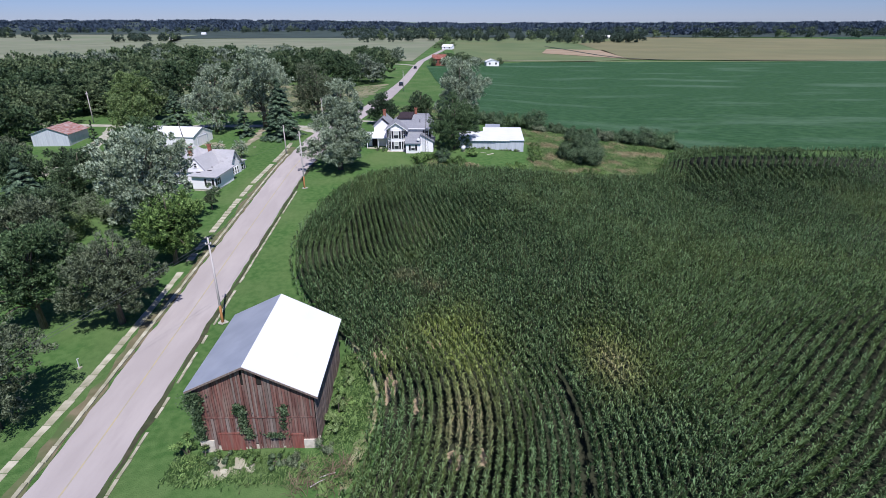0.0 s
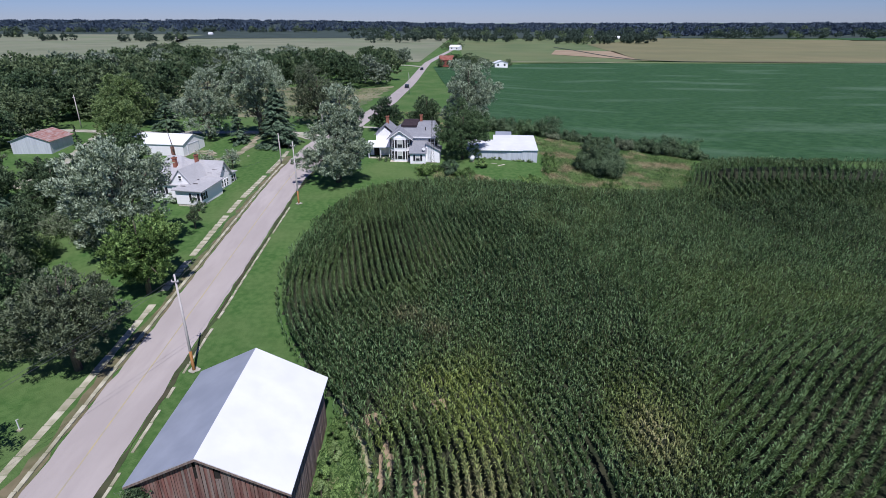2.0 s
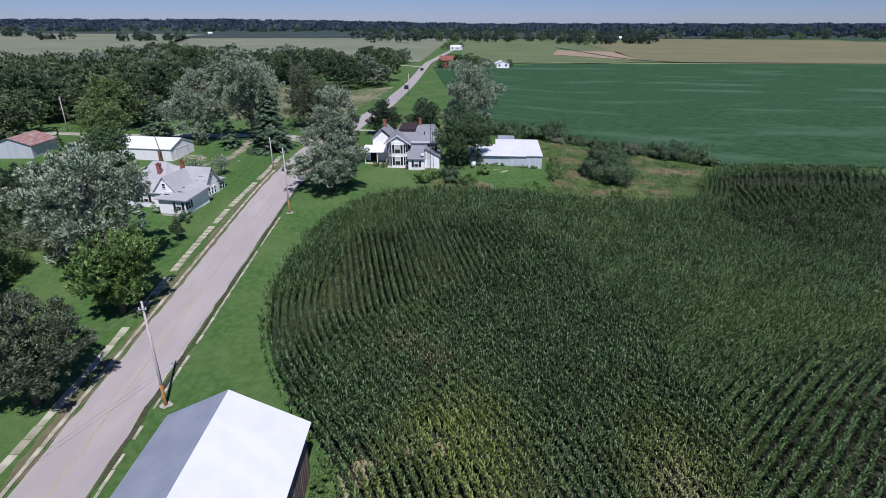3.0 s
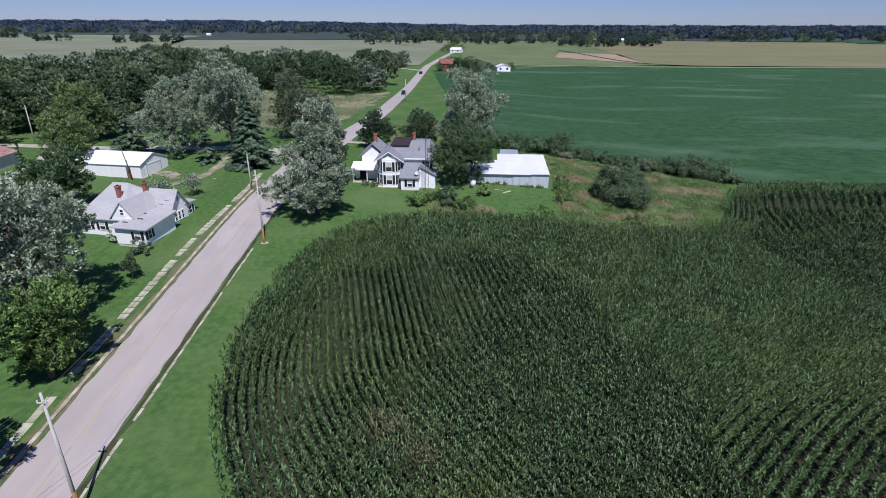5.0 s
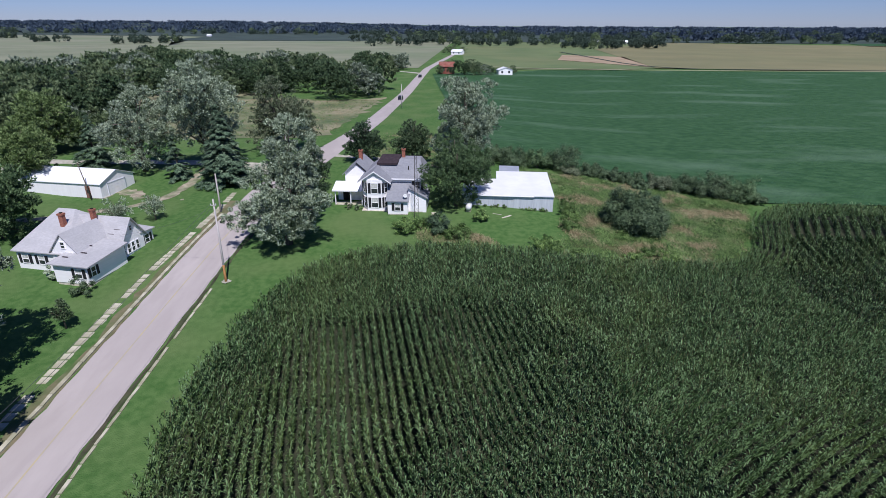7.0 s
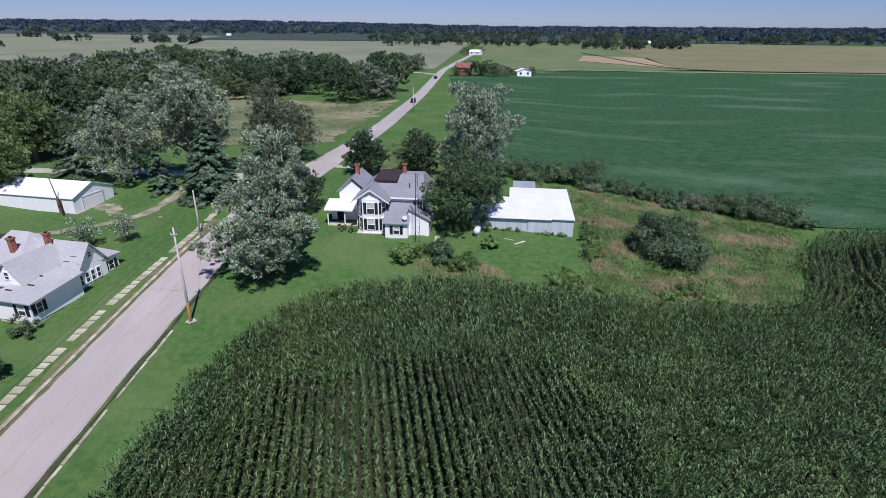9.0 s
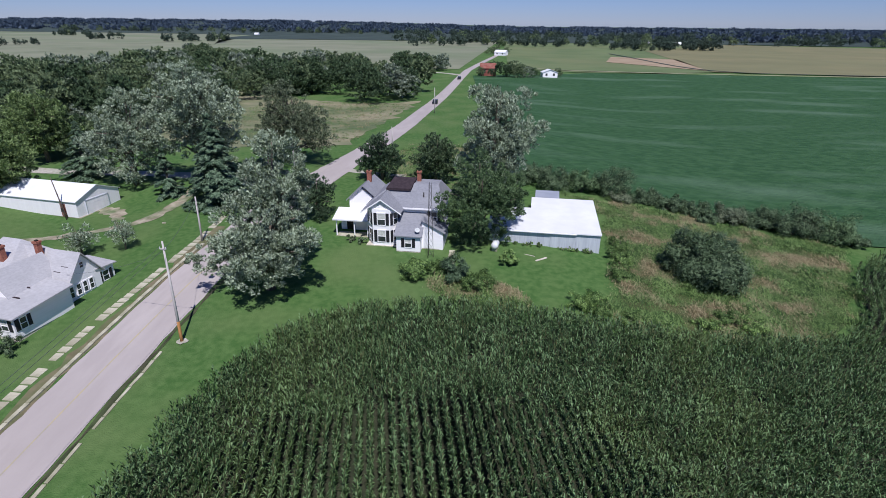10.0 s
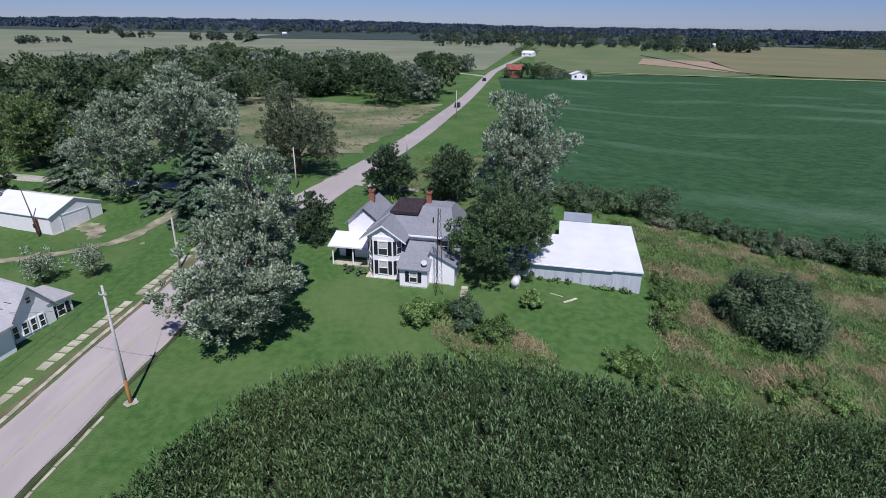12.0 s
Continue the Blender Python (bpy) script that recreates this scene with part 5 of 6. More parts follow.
# front block with a canted bay under its gable
bay = [(-4.2, 3.6), (-4.2, 2.6), (-3.3, 1.3), (-1.0, 1.3), (-0.1, 2.6), (-0.1, 3.6)]
part("bay_wall", Form().prism([(x, y, 0.1) for x, y in bay], (0, 0, 4.95)), WHITE, H)
part("gable_wall", Form().prism([(-4.4, 1.45, 4.9), (0.1, 1.45, 4.9), (-2.15, 1.45, 6.35)], (0, 3.0, 0)), WHITE, H)
part("body_wall", Form().box(-4.3, 5.0, 3.5, 11.4, 0.1, 5.0), WHITE, H)
part("left_wing_wall", gable_wall(Form(), -7.6, -4.25, 5.8, 11.0, 5.0, 1.45, "y"), WHITE, H)
part("left_roof", gable(Form(), -7.6, -3.6, 5.8, 11.2, 5.0, 1.75, "y", 0.35), SHINGLE, H, "grey shingle roof")
part("front_roof", gable(Form(), -4.3, 0.0, 1.5, 6.5, 5.0, 1.5, "y", 0.4), SHINGLE, H, "grey shingle roof")
rf = Form()
e = 0.4
zr, zd = 5.0, 7.15
rf.slab([(-4.3 - e, 3.5 - e, zr - 0.2), (5.0 + e, 3.5 - e, zr - 0.2), (4.4, 6.3, zd), (-1.6, 6.3, zd)])
rf.slab([(5.0 + e, 11.4 + e, zr - 0.2), (-4.3 - e, 11.4 + e, zr - 0.2), (-1.6, 8.6, zd), (4.4, 8.6, zd)])
rf.slab([(-4.3 - e, 11.4 + e, zr - 0.2), (-4.3 - e, 3.5 - e, zr - 0.2), (-1.6, 6.3, zd), (-1.6, 8.6, zd)])
rf.slab([(5.0 + e, 3.5 - e, zr - 0.2), (5.0 + e, 11.4 + e, zr - 0.2), (4.4, 8.6, zd), (4.4, 6.3, zd)])
rf.slab([(-1.6, 6.3, zd), (4.4, 6.3, zd), (4.4, 8.6, zd), (-1.6, 8.6, zd)])
part("main_roof", rf, SHINGLE, H, "grey hipped shingle roof")
part("roof_deck", Form().slab([(-2.3, 5.0, 6.78), (0.9, 5.0, 6.78), (1.3, 7.4, 7.66), (-1.7, 7.4, 7.66)], 0.3), DECK, H, "black flat roof deck")
# trim along the eaves
tr = Form()
tr.box(-4.7, -4.5, 3.0, 11.4, 4.72, 4.86).box(0.1, 5.3, 3.0, 3.12, 4.66, 4.84)
tr.prism([(-4.75, 1.06, 4.62), (-2.15, 1.06, 6.42), (-2.15, 1.06, 6.24), (-4.75, 1.06, 4.46)], (0, 0.06, 0))
tr.prism([(0.45, 1.06, 4.62), (-2.15, 1.06, 6.42), (-2.15, 1.06, 6.24), (0.45, 1.06, 4.46)], (0, 0.06, 0))
part("eave_trim", tr, WHITE, H)
part("kitchen_wall", Form().prism([(0, 0, 0.1), (0, 3.6, 0.1), (0, 3.6, 4.05), (0, 0, 2.35)], (3.0, 0, 0)), WHITE, H, "white one-storey kitchen wing")
part("kitchen_roof", Form().slab([(-0.25, -0.35, 2.32), (3.25, -0.35, 2.32), (3.25, 3.48, 4.15), (-0.25, 3.48, 4.15)]), SHINGLE, H, "grey lean-to roof")
part("side_wall", Form().prism([(3.0, 1.2, 0.1), (5.7, 1.2, 0.1), (5.7, 1.2, 2.5), (3.0, 1.2, 3.9)], (0, 4.5, 0)), WHITE, H)
part("side_roof", Form().slab([(2.95, 0.95, 4.05), (6.0, 0.95, 2.45), (6.0, 5.9, 2.45), (2.95, 5.9, 4.05)]), SHINGLE, H, "grey lean-to roof")
# porch
part("porch_floor", Form().box(-8.9, -4.3, 3.4, 6.0, -0.5, 0.4), CONCRETE, H)
part("porch_roof", Form().slab([(-9.2, 3.1, 2.75), (-4.25, 3.1, 2.75), (-4.25, 6.0, 3.5), (-9.2, 6.0, 3.5)], 0.16), ROOFW, H, "white porch roof")
for px_ in (-8.8, -6.4, -4.6):
    part("porch_post", Form().tube([(px_, 3.5, 0.4), (px_, 3.5, 2.65)], (0.09, 0.08), 8), WHITE, H)
part("porch_door", Form().box(-8.1, -7.0, 5.72, 5.8, 0.4, 2.4), DARK, H, "dark porch door")
part("porch_wall", Form().box(-8.9, -4.25, 5.76, 5.85, 0.3, 3.3), WHITE, H)
for zz_ in (0.75, 3.0):
    window(H, (-2.15, 1.3, zz_), 0.95, 1.5, "front")
    window(H, (-3.75, 1.95, zz_), 0.6, 1.5, -55.3, True, 0)
    window(H, (-0.55, 1.95, zz_), 0.6, 1.5, 55.3, True, 0)
window(H, (1.5, 0.0, 0.75), 0.75, 1.1, "front")
window(H, (4.2, 3.5, 3.0), 0.7, 1.3, "front", True, 0)
window(H, (5.0, 5.6, 3.0), 0.7, 1.3, "right", True, 0)
chimney(H, -5.5, 8.6, 5.5, 8.0)
chimney(H, 1.6, 7.6, 6.6, 8.5, 0.5)
part("vent_pipe", Form().tube([(2.7, 4.6, 5.5), (2.7, 4.6, 6.5)], (0.07, 0.07), 7), DARK, H)
part("satellite_dish", Form().tube([(2.6, 0.25, 2.6), (2.65, 0.1, 3.05), (2.7, -0.06, 3.1)], (0.03, 0.32, 0.3), 12), TANK, H, "round grey satellite dish")

# lattice television mast beside the house
M = thing("television_mast", -4.0, 114.3, gz(-4, 114.3), 0, "rusty lattice television mast beside the farmhouse", "mast")
for i in range(3):
    a = i * 2.094
    part("leg", Form().tube([(0.42 * math.cos(a), 0.42 * math.sin(a), 0), (0.16 * math.cos(a), 0.16 * math.sin(a), 9.4)], (0.03, 0.025), 6), IRON, M)
for k in range(11):
    r0, r1, z0 = 0.42 - 0.26 * k / 11, 0.42 - 0.26 * (k + 1) / 11, 9.3 * k / 11
    fm = Form()
    for i in range(3):
        a, b = i * 2.094, (i + 1) * 2.094
        fm.tube([(r0 * math.cos(a), r0 * math.sin(a), z0), (r1 * math.cos(b), r1 * math.sin(b), z0 + 0.85)], (0.014, 0.014), 4)
    part("brace", fm, IRON, M)

# white shed with its flat roof
S = thing("white_shed", 4.7, 119.9, 1.35, -3.6, "low pale metal-sided shed with a white roof", "shed")
part("wall", Form().prism([(-1.6, 0, -0.6), (12.35, 0, -0.6), (12.35, 13.2, -0.6), (3.7, 13.2, -0.6), (3.7, 8.4, -0.6), (-1.6, 8.4, -0.6)], (0, 0, 3.15)), GALV, S, "pale corrugated wall")
part("end_wall", Form().box(9.4, 12.39, -0.05, 0.1, -0.6, 2.62), GALV, S)
part("roof", Form().slab([(-1.9, -0.3, 2.62), (12.5, -0.3, 2.62), (12.5, 8.6, 2.8), (-1.9, 8.6, 2.8)], 0.14).slab([(3.5, 8.6, 2.8), (12.5, 8.6, 2.8), (12.5, 13.5, 2.9), (3.5, 13.5, 2.9)], 0.14), ROOFW, S, "white sheet roof")
rib = Form()
for i in range(34):
    x = 0.15 + i * 0.37
    rib.box(x, x + 0.05, -0.03, 0.0, -0.4, 2.5)
part("wall_ribs", rib, GALV, S)
part("sliding_door", Form().box(6.2, 9.3, -0.1, -0.04, 0.0, 2.3), GALV, S, "pale sliding door")
part("door_track", Form().box(3.2, 9.5, -0.16, -0.04, 2.3, 2.42), GALV, S)
part("gutter", Form().box(-0.3, 9.4, -0.4, -0.28, 2.42, 2.54), WHITEM, S)
back = thing("back_shed", 9.8, 133.9, gz(9.2, 134.2), -4.6, "small weathered shed behind the white shed", "shed")
part("wall", Form().box(0, 3.2, 0, 2.5, -0.3, 1.5), GALV, back)
part("roof", Form().slab([(-0.2, -0.2, 1.55), (3.4, -0.2, 1.55), (3.4, 2.7, 1.8), (-0.2, 2.7, 1.8)], 0.08), ROOFM, back)

rsw = np.random.RandomState(21)
for i in range(14):
    lx = rsw.uniform(1.5, 12.2)
    bx, by = 4.7 + lx * math.cos(radians(-3.6)) + 0.4 * math.sin(radians(-3.6)), 119.9 + lx * math.sin(radians(-3.6)) - 0.45
    shrub("shed_weed", bx, by, rsw.uniform(0.35, 0.9), rsw.uniform(0.3, 0.6), (WEED, GREENL)[i % 2], "small green weeds along the foot of the shed", 190 + i, 120, 0.15, group="shed weeds")

# fuel tank on legs
T = thing("gas_tank", 3.9, 117.2, gz(3.9, 117.2), 80, "pale rounded gas tank on short legs", "tank")
part("shell", Form().tube([(-0.85, 0, 0.75), (-0.8, 0, 0.75), (-0.6, 0, 0.75), (0.6, 0, 0.75), (0.8, 0, 0.75), (0.85, 0, 0.75)], (0.1, 0.3, 0.45, 0.45, 0.3, 0.1), 14), TANK, T, smooth=True)
for x in (-0.45, 0.45):
    part("leg", Form().box(x - 0.06, x + 0.06, -0.35, 0.35, 0.0, 0.4), CONCRETE, T)

# low white house by the road
z1 = 0.4
W1 = thing("white_house", -40.6, 93.1, z1, -9.0, "low white house with pale grey shingle roofs and black shutters", "house")
part("foundation", Form().box(-11.3, -4.9, 2.75, 12.3, -1.4, 0.25).box(-4.1, 0.15, 0.12, 6, -1.0, 0.25).box(-8, -1.2, 6.8, 13, -1.0, 0.25), STONE, W1)
part("main_wall", Form().box(-11.9, -4.8, 2.65, 12.4, 0.1, 2.6), WHITE, W1)
part("main_roof", Form().slab([(-12.25, 2.3, 2.62), (-4.4, 2.3, 2.62), (-8.6, 9.33, 5.85), (-11.1, 9.33, 5.85)]).slab([(-4.4, 2.3, 2.62), (-4.4, 12.7, 2.62), (-8.6, 9.33, 5.85)]).slab([(-4.4, 12.7, 2.62), (-12.25, 12.7, 2.62), (-11.1, 9.33, 5.85), (-8.6, 9.33, 5.85)]).slab([(-12.25, 12.7, 2.62), (-12.25, 2.3, 2.62), (-11.1, 9.33, 5.85)]), SHINGLEL, W1, "pale grey shingle roof")
part("east_wall", gable_wall(Form(), -8.0, -0.8, 7.0, 11.0, 2.8, 2.45, "x"), WHITE, W1)
part("east_roof", gable(Form(), -9.0, -0.8, 7.0, 11.0, 2.8, 2.55, "x", 0.4), SHINGLEL, W1, "pale grey shingle roof with torn patches")
part("dormer_wall", gable_wall(Form(), -6.5, -2.9, 2.5, 7.5, 3.1, 2.05, "y"), WHITE, W1)
part("dormer_roof", gable(Form(), -6.5, -2.9, 2.55, 8.0, 3.1, 2.15, "y", 0.25), SHINGLEL, W1, "pale grey shingle gable")
part("wing_wall", Form().prism([(-4.2, 0.05, 0.2), (-4.2, 6.3, 0.2), (-4.2, 6.3, 3.0), (-4.2, 0.05, 2.5)], (4.4, 0, 0)), WHITE, W1)
part("wing_roof", Form().slab([(-4.6, -0.4, 2.66), (0.85, -0.4, 2.6), (0.85, 6.3, 3.12), (-4.6, 6.9, 3.2)]), SHINGLEL, W1, "low-pitched grey shingle roof")
part("porch_wall", Form().box(-4.5, -1.0, 10.6, 13.0, -0.4, 2.45), WHITE, W1)
part("porch_roof", Form().slab([(-4.7, 10.4, 3.1), (-0.7, 10.4, 2.7), (-0.7, 13.3, 2.5), (-4.7, 13.3, 2.8)], 0.1), SHINGLEL, W1, "grey lean-to roof")
for dx, dy, dz in ((-2.9, 7.5, 3.4), (-2.2, 7.9, 3.9), (-2.6, 2.6, 2.87), (-3.4, 4.4, 3.03), (-4.0, 1.3, 2.77)):
    part("torn_patch", Form().slab([(dx, dy, dz + 0.09), (dx + 0.9, dy, dz + 0.09), (dx + 0.8, dy + 0.12, dz + 0.12), (dx + 0.1, dy + 0.14, dz + 0.12)], 0.05), DECK, W1, "dark torn shingle patch")
for dy in (7.2, 8.1, 8.9, 9.7):
    window(W1, (-0.8, dy, 0.85), 0.45, 1.15, "right", False, 0)
window(W1, (-0.8, 9.0, 3.6), 0.4, 0.6, "right", False, 0)
window(W1, (-1.0, 11.8, 0.85), 0.75, 1.1, "right", True, 0)
window(W1, (-10.7, 2.65, 0.95), 0.85, 1.1, "front")
window(W1, (-8.4, 2.65, 0.95), 0.8, 1.1, "front")
window(W1, (-4.7, 2.5, 3.4), 0.5, 0.75, "front", False, 0)
window(W1, (-0.9, 0.05, 0.95), 0.8, 1.1, "front")
window(W1, (0.2, 1.0, 0.95), 0.6, 1.1, "right", True, 0)
chimney(W1, -8.1, 6.6, 4.2, 6.2, 0.55)
chimney(W1, -5.1, 8.3, 4.5, 6.4, 0.5)

# white garage
Gr = thing("garage", -56.75, 122.7, 1.6, -8.5, "long white metal garage with one roller door", "garage")
part("wall", gable_wall(Form(), -15.2, 0, 0, 7.9, 2.5, 1.45, "x"), WHITEM, Gr, "white ribbed wall")
part("roof", gable(Form(), -15.2, 0, 0, 7.9, 2.5, 1.5, "x", 0.2, 0.08), ROOFW, Gr, "white sheet roof")
dr = part("garage_door", Form().box(0.0, 0.05, 1.7, 5.6, 0.0, 2.05), WHITEM, Gr, "white panelled roller door")
for i in range(4):
    part("panel", Form().box(0.05, 0.075, 1.75, 5.55, 0.04 + i * 0.5, 0.5 + i * 0.5), WHITEM, dr)
part("door_frame", Form().box(0.0, 0.1, 1.55, 1.7, 0, 2.2).box(0.0, 0.1, 5.6, 5.75, 0, 2.2).box(0.0, 0.1, 1.55, 5.75, 2.05, 2.2), GALV, Gr)
part("base_slab", Form().box(-15.2, 0.3, 0.02, 7.88, -1.2, 0.02), CONCRETE, Gr)
part("side_door", Form().box(-2.9, -2.0, -0.05, 0.0, 0.0, 2.0), BARNPAINT, Gr, "small red side door")

# rust-roofed shed
R = thing("rust_roofed_shed", -92.2, 121.3, 2.2, 3.0, "small white shed with a rusting metal roof", "shed")
# white walls in lilac-grey: their shade is put into the colour
part("wall", gable_wall(Form(), 0, 8, 0, 8, 2.8, 1.4, "y"), GALV, R)
part("roof", Form().slab([(4, -0.3, 4.22), (8.35, -0.3, 2.7), (8.35, 8.3, 2.7), (4, 8.3, 4.22)], 0.07), RUST, R, "rusty red sheet roof")
part("roof_end", Form().slab([(-0.35, -0.3, 2.7), (4, -0.3, 4.22), (4, 8.3, 4.22), (-0.35, 8.3, 2.7)], 0.07), ROOFM, R, "pale sheet roof")


# far buildings
def far_house(name, x, y, w, d, h, rise, yaw, wall, roof, label, axis="x"):
    ob = thing(name, x, y, gz(x, y) - 0.2, yaw, label, "house")
    part("wall", gable_wall(Form(), -w / 2, w / 2, -d / 2, d / 2, h, rise, axis), wall, ob)
    part("roof", gable(Form(), -w / 2, w / 2, -d / 2, d / 2, h, rise, axis, 0.4, 0.15), roof, ob)
    for i in range(0 if name == "far_farm" else 2):
        part("window", Form().box(-w / 4 + i * w / 2 - 0.6, -w / 4 + i * w / 2 + 0.6, -d / 2 - 0.06, -d / 2, h * 0.4, h * 0.8), GLASS, ob)
    return ob


far_house("far_house", 1.5, 618, 11, 8, 3.2, 2.0, -20, WHITE, ROOFW, "white house far along the road")
far_house("far_white_shed", 31.8, 404, 9, 6, 3.4, 1.6, 10, WHITE, ROOFW, "small white shed at the edge of the bean field", "y")
far_house("red_barn", -5.0, 398, 9, 8, 5.0, 2.5, 5, REDWALL, REDWALL, "faded red barn half hidden by trees")
far_house("far_farm", -440, 930, 6, 4, 3, 1.8, 20, WHITE, ROOFW, "white farm building among far trees")
far_house("far_farm", -520, 1250, 9, 6, 3, 2, 0, WHITE, ROOFW, "white farm building among far trees")
far_house("far_farm", 228, 1000, 8, 5, 3, 2, 10, WHITE, ROOFW, "white farm building among far trees")
far_house("far_farm", 275, 1000, 9, 6, 3, 2, 0, WHITE, ROOFW, "white farm building among far trees")

# ---- poles and wires ----


def utility_pole(x, y, h, label, cross=True, foot=True, tilt=0.0):
    ob = thing("utility_pole", x, y, gz(x, y), 0, label, "utility pole", "utility poles")
    part("shaft", Form().tube([(0, 0, -0.3), (0.05, 0, h * 0.5), (tilt, 0.1, h)], (0.14, 0.115, 0.08), 9), POLE, ob, smooth=True)
    if foot:
        part("foot", Form().tube([(0, 0, -0.3), (0, 0, 0.7), (0.02, 0, 2.2)], (0.15, 0.15, 0.135), 9), POLEBASE, ob, "orange-brown stained foot", smooth=True)
        rs = np.random.RandomState(int(h * 10))
        a = np.linspace(0, 2 * math.pi, 14, endpoint=False)
        rr = 0.55 + rs.uniform(-0.15, 0.2, 14)
        part("bare_ground", Form().prism([(r * math.cos(t), r * math.sin(t) * 0.8, 0.03) for r, t in zip(rr, a)], (0, 0, 0.05)), GRAVEL, ob, "bare pale earth ring")
    if cross:
        part("bracket", Form().box(-0.32, 0.32, -0.04, 0.04, h - 0.73, h - 0.66), POLE, ob)
        for sx in (-0.28, 0.28):
            part("insulator", Form().tube([(sx, 0, h - 0.65), (sx, 0, h - 0.5)], (0.05, 0.04), 7), TANK, ob)
    return ob


utility_pole(-25.2, 94.9, 10.2, "tall grey wooden utility pole with an orange-stained foot on the verge")
utility_pole(-24.7, 53.4, 10.2, "tall grey wooden utility pole with an orange-stained foot on the verge")
utility_pole(-34.0, 115.6, 6.0, "shorter grey utility pole on the lawn", False, False)
utility_pole(-32.2, 145.0, 6.6, "pale utility pole at the crossing", False, False)
utility_pole(-19.6, 171, 4.5, "thin far utility pole beside the road", False, False)
utility_pole(-17.5, 232, 8, "thin far utility pole beside the road", False, False)
utility_pole(-93.8, 146.8, 8.2, "grey lamp pole beside the gravel lane", True, False)
gp = thing("service_pole", -58.3, 122.2, gz(-58.3, 122.2), 0, "thin dark leaning service pole against the garage", "pole")
part("shaft", Form().tube([(0, 0, -0.2), (-0.5, 0.15, 3.0), (-1.1, 0.3, 6.2)], (0.1, 0.085, 0.06), 8), BARK, gp, smooth=True)
part("meter_box", Form().box(-0.42, -0.12, -0.14, 0.02, 1.2, 1.75), IRON, gp, "small dark meter box")


def wire(a, b, sag, label="thin sagging overhead wire"):
    pts = [Vector(a).lerp(Vector(b), t / 14) - Vector((0, 0, sag * 4 * (t / 14) * (1 - t / 14))) for t in range(15)]
    ob = part("power_line", Form().tube(pts, [0.014] * 15, 4), WIRE)
    return tagged(ob, label, "wire", "overhead wires")


zA, zB = gz(-24.7, 53.4) + 9.7, gz(-25.2, 94.9) + 9.7
for o in (-0.28, 0.28):
    wire((-24.7 + o, 53.5, zA), (-25.2 + o, 95, zB), 0.5)
    wire((-24.7 + o, 53.5, zA), (-41 + o, 20, zA - 3.5), 0.6)
wire((-25.2, 95, zB - 0.5), (-40.5, 100.5, 3.9), 0.5)
wire((-25.2, 95, zB - 0.3), (-34.0, 115.6, gz(-34, 115.6) + 5.8), 0.5)

# ---- cars far along the road ----


def car(x, y, yaw, paint, label):
    ob = thing("car", x, y, gz(x, y) + 0.07, yaw, label, "car", "cars on the road")
    prof = [(-2.1, 0.35), (2.1, 0.35), (2.15, 0.8), (1.2, 0.95), (0.5, 1.5), (-1.3, 1.5), (-1.95, 1.0), (-2.15, 0.85)]
    part("body", Form().prism([(-0.85, q, z) for q, z in prof], (1.7, 0, 0)), paint, ob)
    part("windscreen", Form().prism([(-0.75, 1.15, 1.02), (0.75, 1.15, 1.02), (0.7, 0.6, 1.44), (-0.7, 0.6, 1.44)], (0, 0.03, 0.03)), GLASS, ob)
    for sx in (-0.8, 0.8):
        part("side_glass", Form().prism([(sx * 1.07, -1.3, 1.0), (sx * 1.07, 0.9, 1.0), (sx * 1.07, 0.45, 1.42), (sx * 1.07, -1.2, 1.42)], (0.01, 0, 0)), GLASS, ob)
        for sy in (-1.35, 1.35):
            part("wheel", Form().tube([(sx - 0.1, sy, 0.33), (sx + 0.1, sy, 0.33)], (0.33, 0.33), 14), TYRE, ob)
    return ob


car(-20.8, 261, 180, CARP, "small black car on the country road")
car(-20.3, 372, 178, CARP, "dark car far along the country road")

# ---- kerbs and walk, piece by piece ----
rk = random.Random(12)


def slabs(name, label, line, length, width, gap, skip, material, lift, parent):
    """Pieces laid along a line (x, y), some of them missing, uneven."""
    line = smooth_line(line, 0.5)
    d = np.r_[0, np.cumsum(np.hypot(*np.diff(line[:, :2], axis=0).T))]
    s = 0.0
    while s < d[-1] - 2:
        ln = length * rk.uniform(0.75, 1.25)
        if rk.random() > skip:
            x, y = np.interp(s + ln / 2, d, line[:, 0]), np.interp(s + ln / 2, d, line[:, 1])
            x2, y2 = np.interp(s + ln, d, line[:, 0]), np.interp(s + ln, d, line[:, 1])
            fm = Form()
            w = width * rk.uniform(0.85, 1.1)
            c = 0.06 * w
            fm.prism([(-w / 2 + c, -ln / 2, 0), (w / 2 - c * rk.random(), -ln / 2 + c * rk.random(), 0), (w / 2, ln / 2 - c, 0), (w / 2 - c, ln / 2, 0), (-w / 2, ln / 2 - c * rk.random(), 0)], (0, 0, lift))
            ob = part(name, fm, material, parent)
            slope = (gz(x2, y2) - gz(x, y)) / max(0.1, math.hypot(x2 - x, y2 - y))
            ob.matrix_local = pose(x, y, gz(x, y) - 0.05, math.degrees(math.atan(slope)), rk.uniform(-2, 2), math.degrees(math.atan2(-(x2 - x), y2 - y)) + rk.uniform(-2.5, 2.5))
        s += ln + gap
    return parent


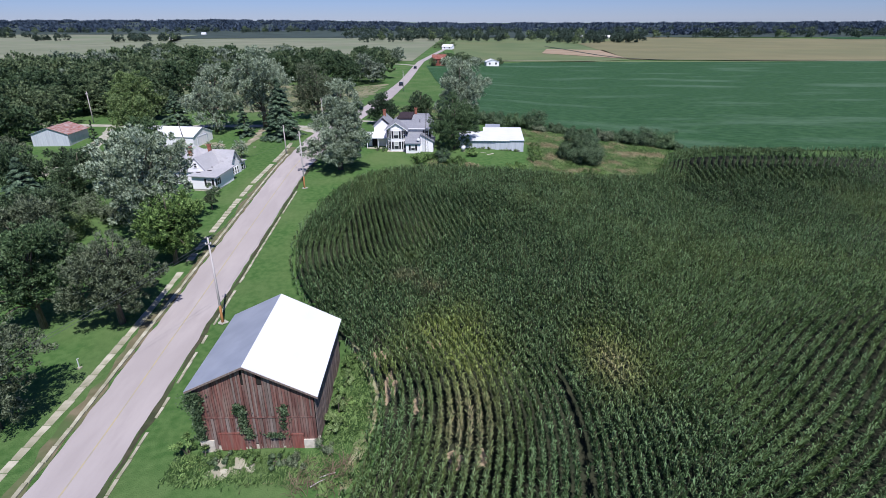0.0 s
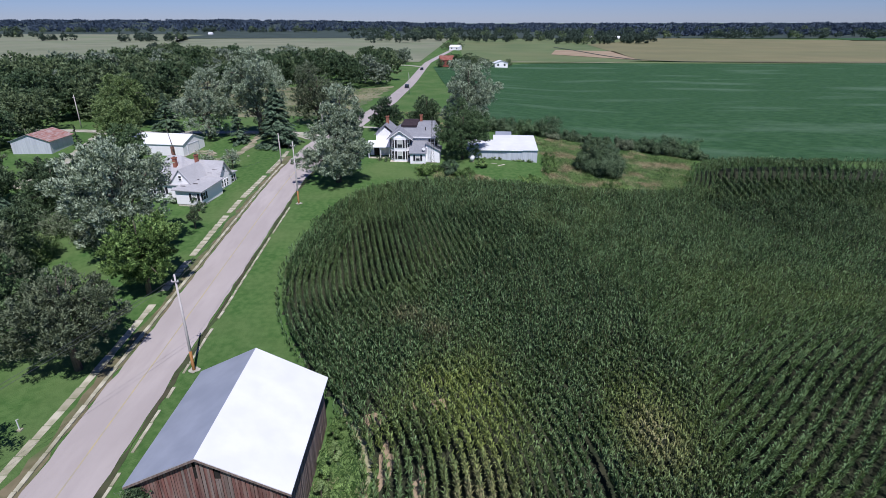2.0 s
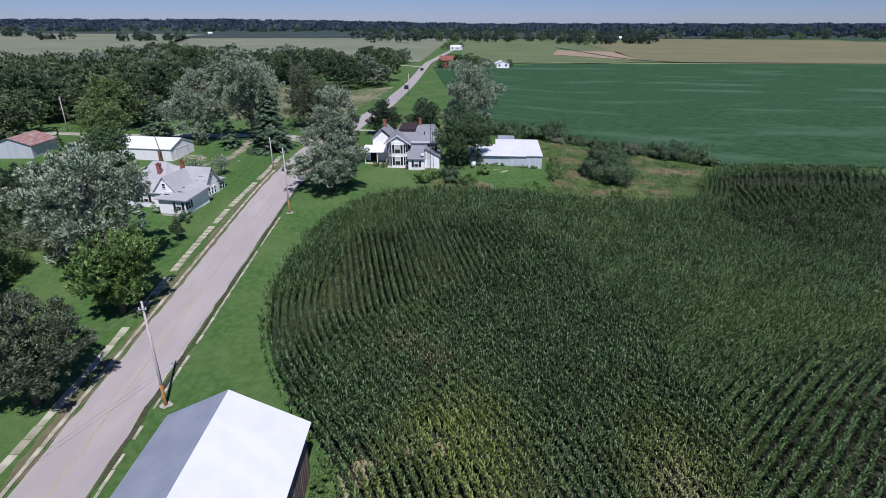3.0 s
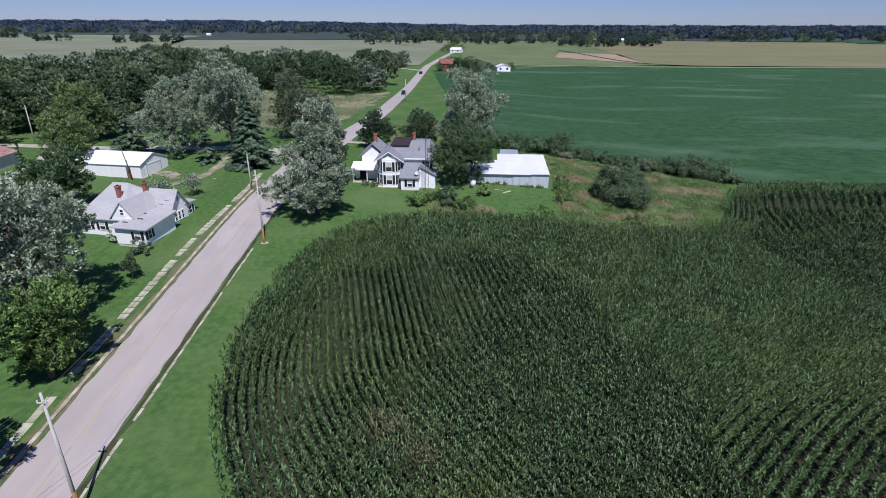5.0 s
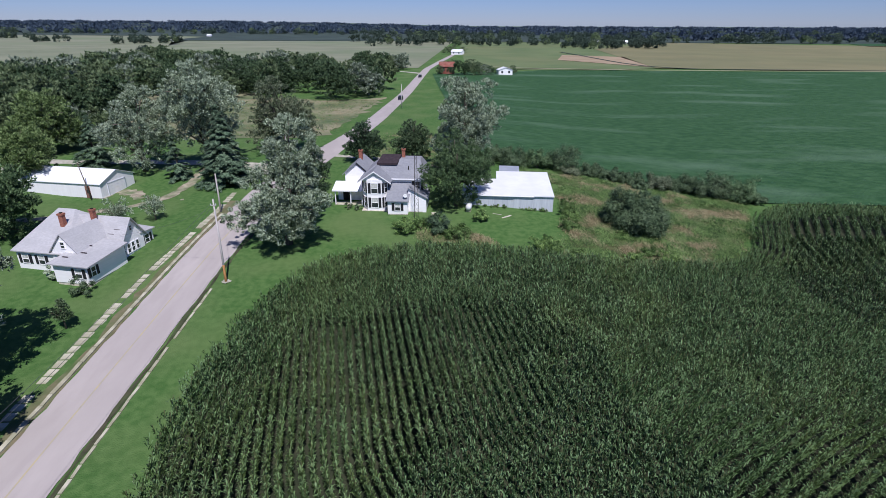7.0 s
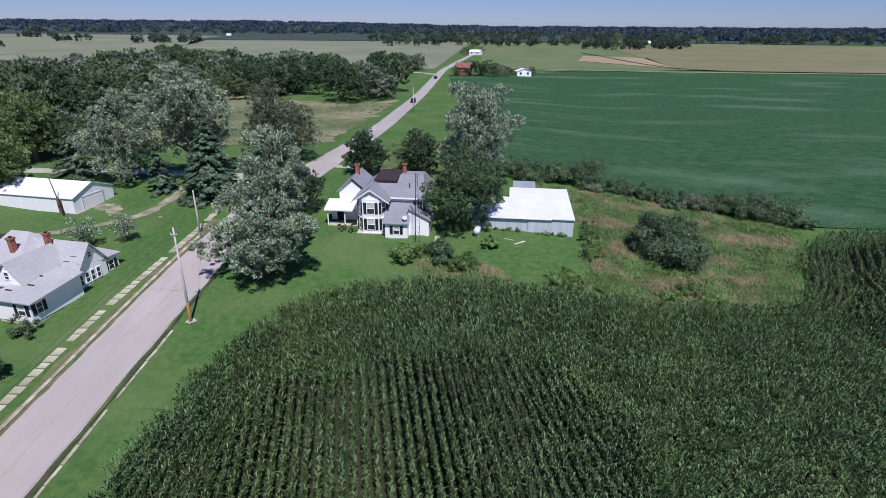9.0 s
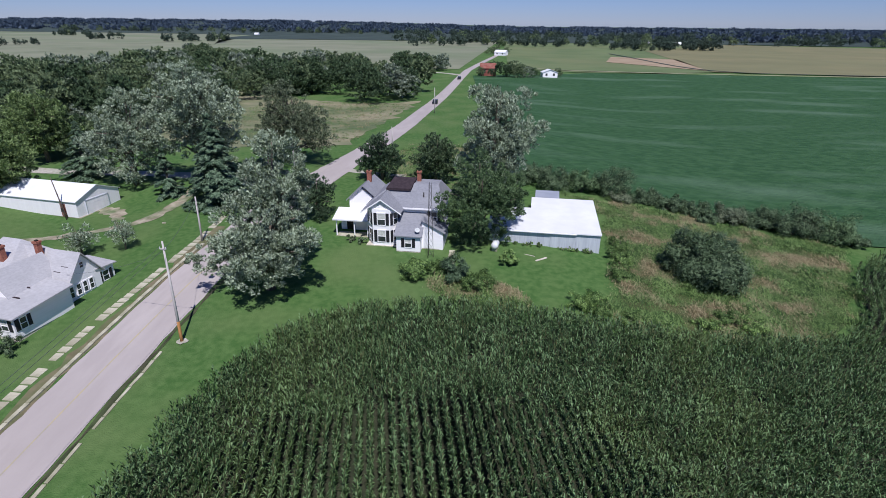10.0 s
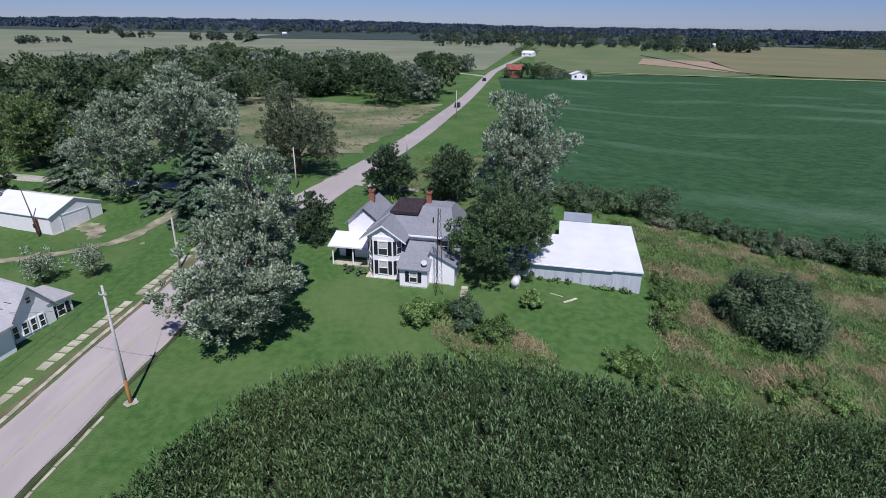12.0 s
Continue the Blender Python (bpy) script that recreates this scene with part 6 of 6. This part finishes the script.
KL = tagged(new("kerb"), "broken pale concrete kerb along the road", "kerb", kind="structure")
rl = RLINE[RLINE[:, 1] < 122]
slabs("kerb_stone", "", [(x - w - 0.55, y) for x, y, w in rl[::4]], 1.8, 0.4, 0.03, 0.05, CONCRETE, 0.2, KL)
KR = tagged(new("kerb"), "broken pale concrete kerb half sunk in grass", "kerb", kind="structure")
slabs("kerb_stone", "", [(x + w + 0.75, y) for x, y, w in rl[::4] if y < 100], 1.5, 0.28, 0.1, 0.22, CONCRETE, 0.14, KR)
WK = tagged(new("sidewalk"), "old broken concrete slab walk set in grass", "sidewalk", kind="structure")
slabs("slab", "", [(-33.9, 20), (-34.0, 45), (-34.2, 55), (-34.6, 66)], 1.5, 0.85, 0.04, 0.06, CONCRETE, 0.08, WK)
slabs("slab", "", [(-34.7, 68), (-34.9, 72), (-35.3, 85), (-35.4, 96), (-35.0, 106), (-34.7, 116), (-35.2, 126)], 0.95, 0.95, 0.12, 0.12, CONCRETE, 0.1, WK)
PW = tagged(new("house_path"), "short concrete path to the farmhouse", "path", kind="structure")
slabs("slab", "", [(-1.2, 112.6), (-1.5, 114.5), (-1.3, 116.5), (-2.0, 118.2)], 0.8, 0.7, 0.1, 0.0, CONCRETE, 0.12, PW)

# small things left on the lawns
ob = thing("plank", 9.6, 115.6, gz(9.6, 115.6), 40, "pale wooden plank lying on the lawn", "plank")
part("board", Form().box(-0.9, 0.9, -0.14, 0.14, 0.02, 0.08), STONE, ob)
ob = thing("plank", 8.2, 116.4, gz(8.2, 116.4), -25, "thin pale stick lying on the lawn", "plank")
part("board", Form().box(-0.7, 0.7, -0.05, 0.05, 0.02, 0.06), STONE, ob)
ob = thing("drain_cover", -42.5, 121.0, gz(-42.5, 121.0), 20, "small pale concrete lid on the lawn", "cover")
part("lid", Form().box(-0.25, 0.25, -0.15, 0.15, 0.0, 0.14), CONCRETE, ob)
ob = thing("water_hydrant", -36.0, 45.5, gz(-36.0, 45.5), 0, "thin pale standpipe on the lawn", "standpipe")
part("pipe", Form().tube([(0, 0, -0.1), (0, 0, 1.1), (0.2, 0, 1.2)], (0.05, 0.05, 0.04), 7), TANK, ob)
part("base", Form().box(-0.2, 0.2, -0.2, 0.2, 0.0, 0.12), CONCRETE, ob)
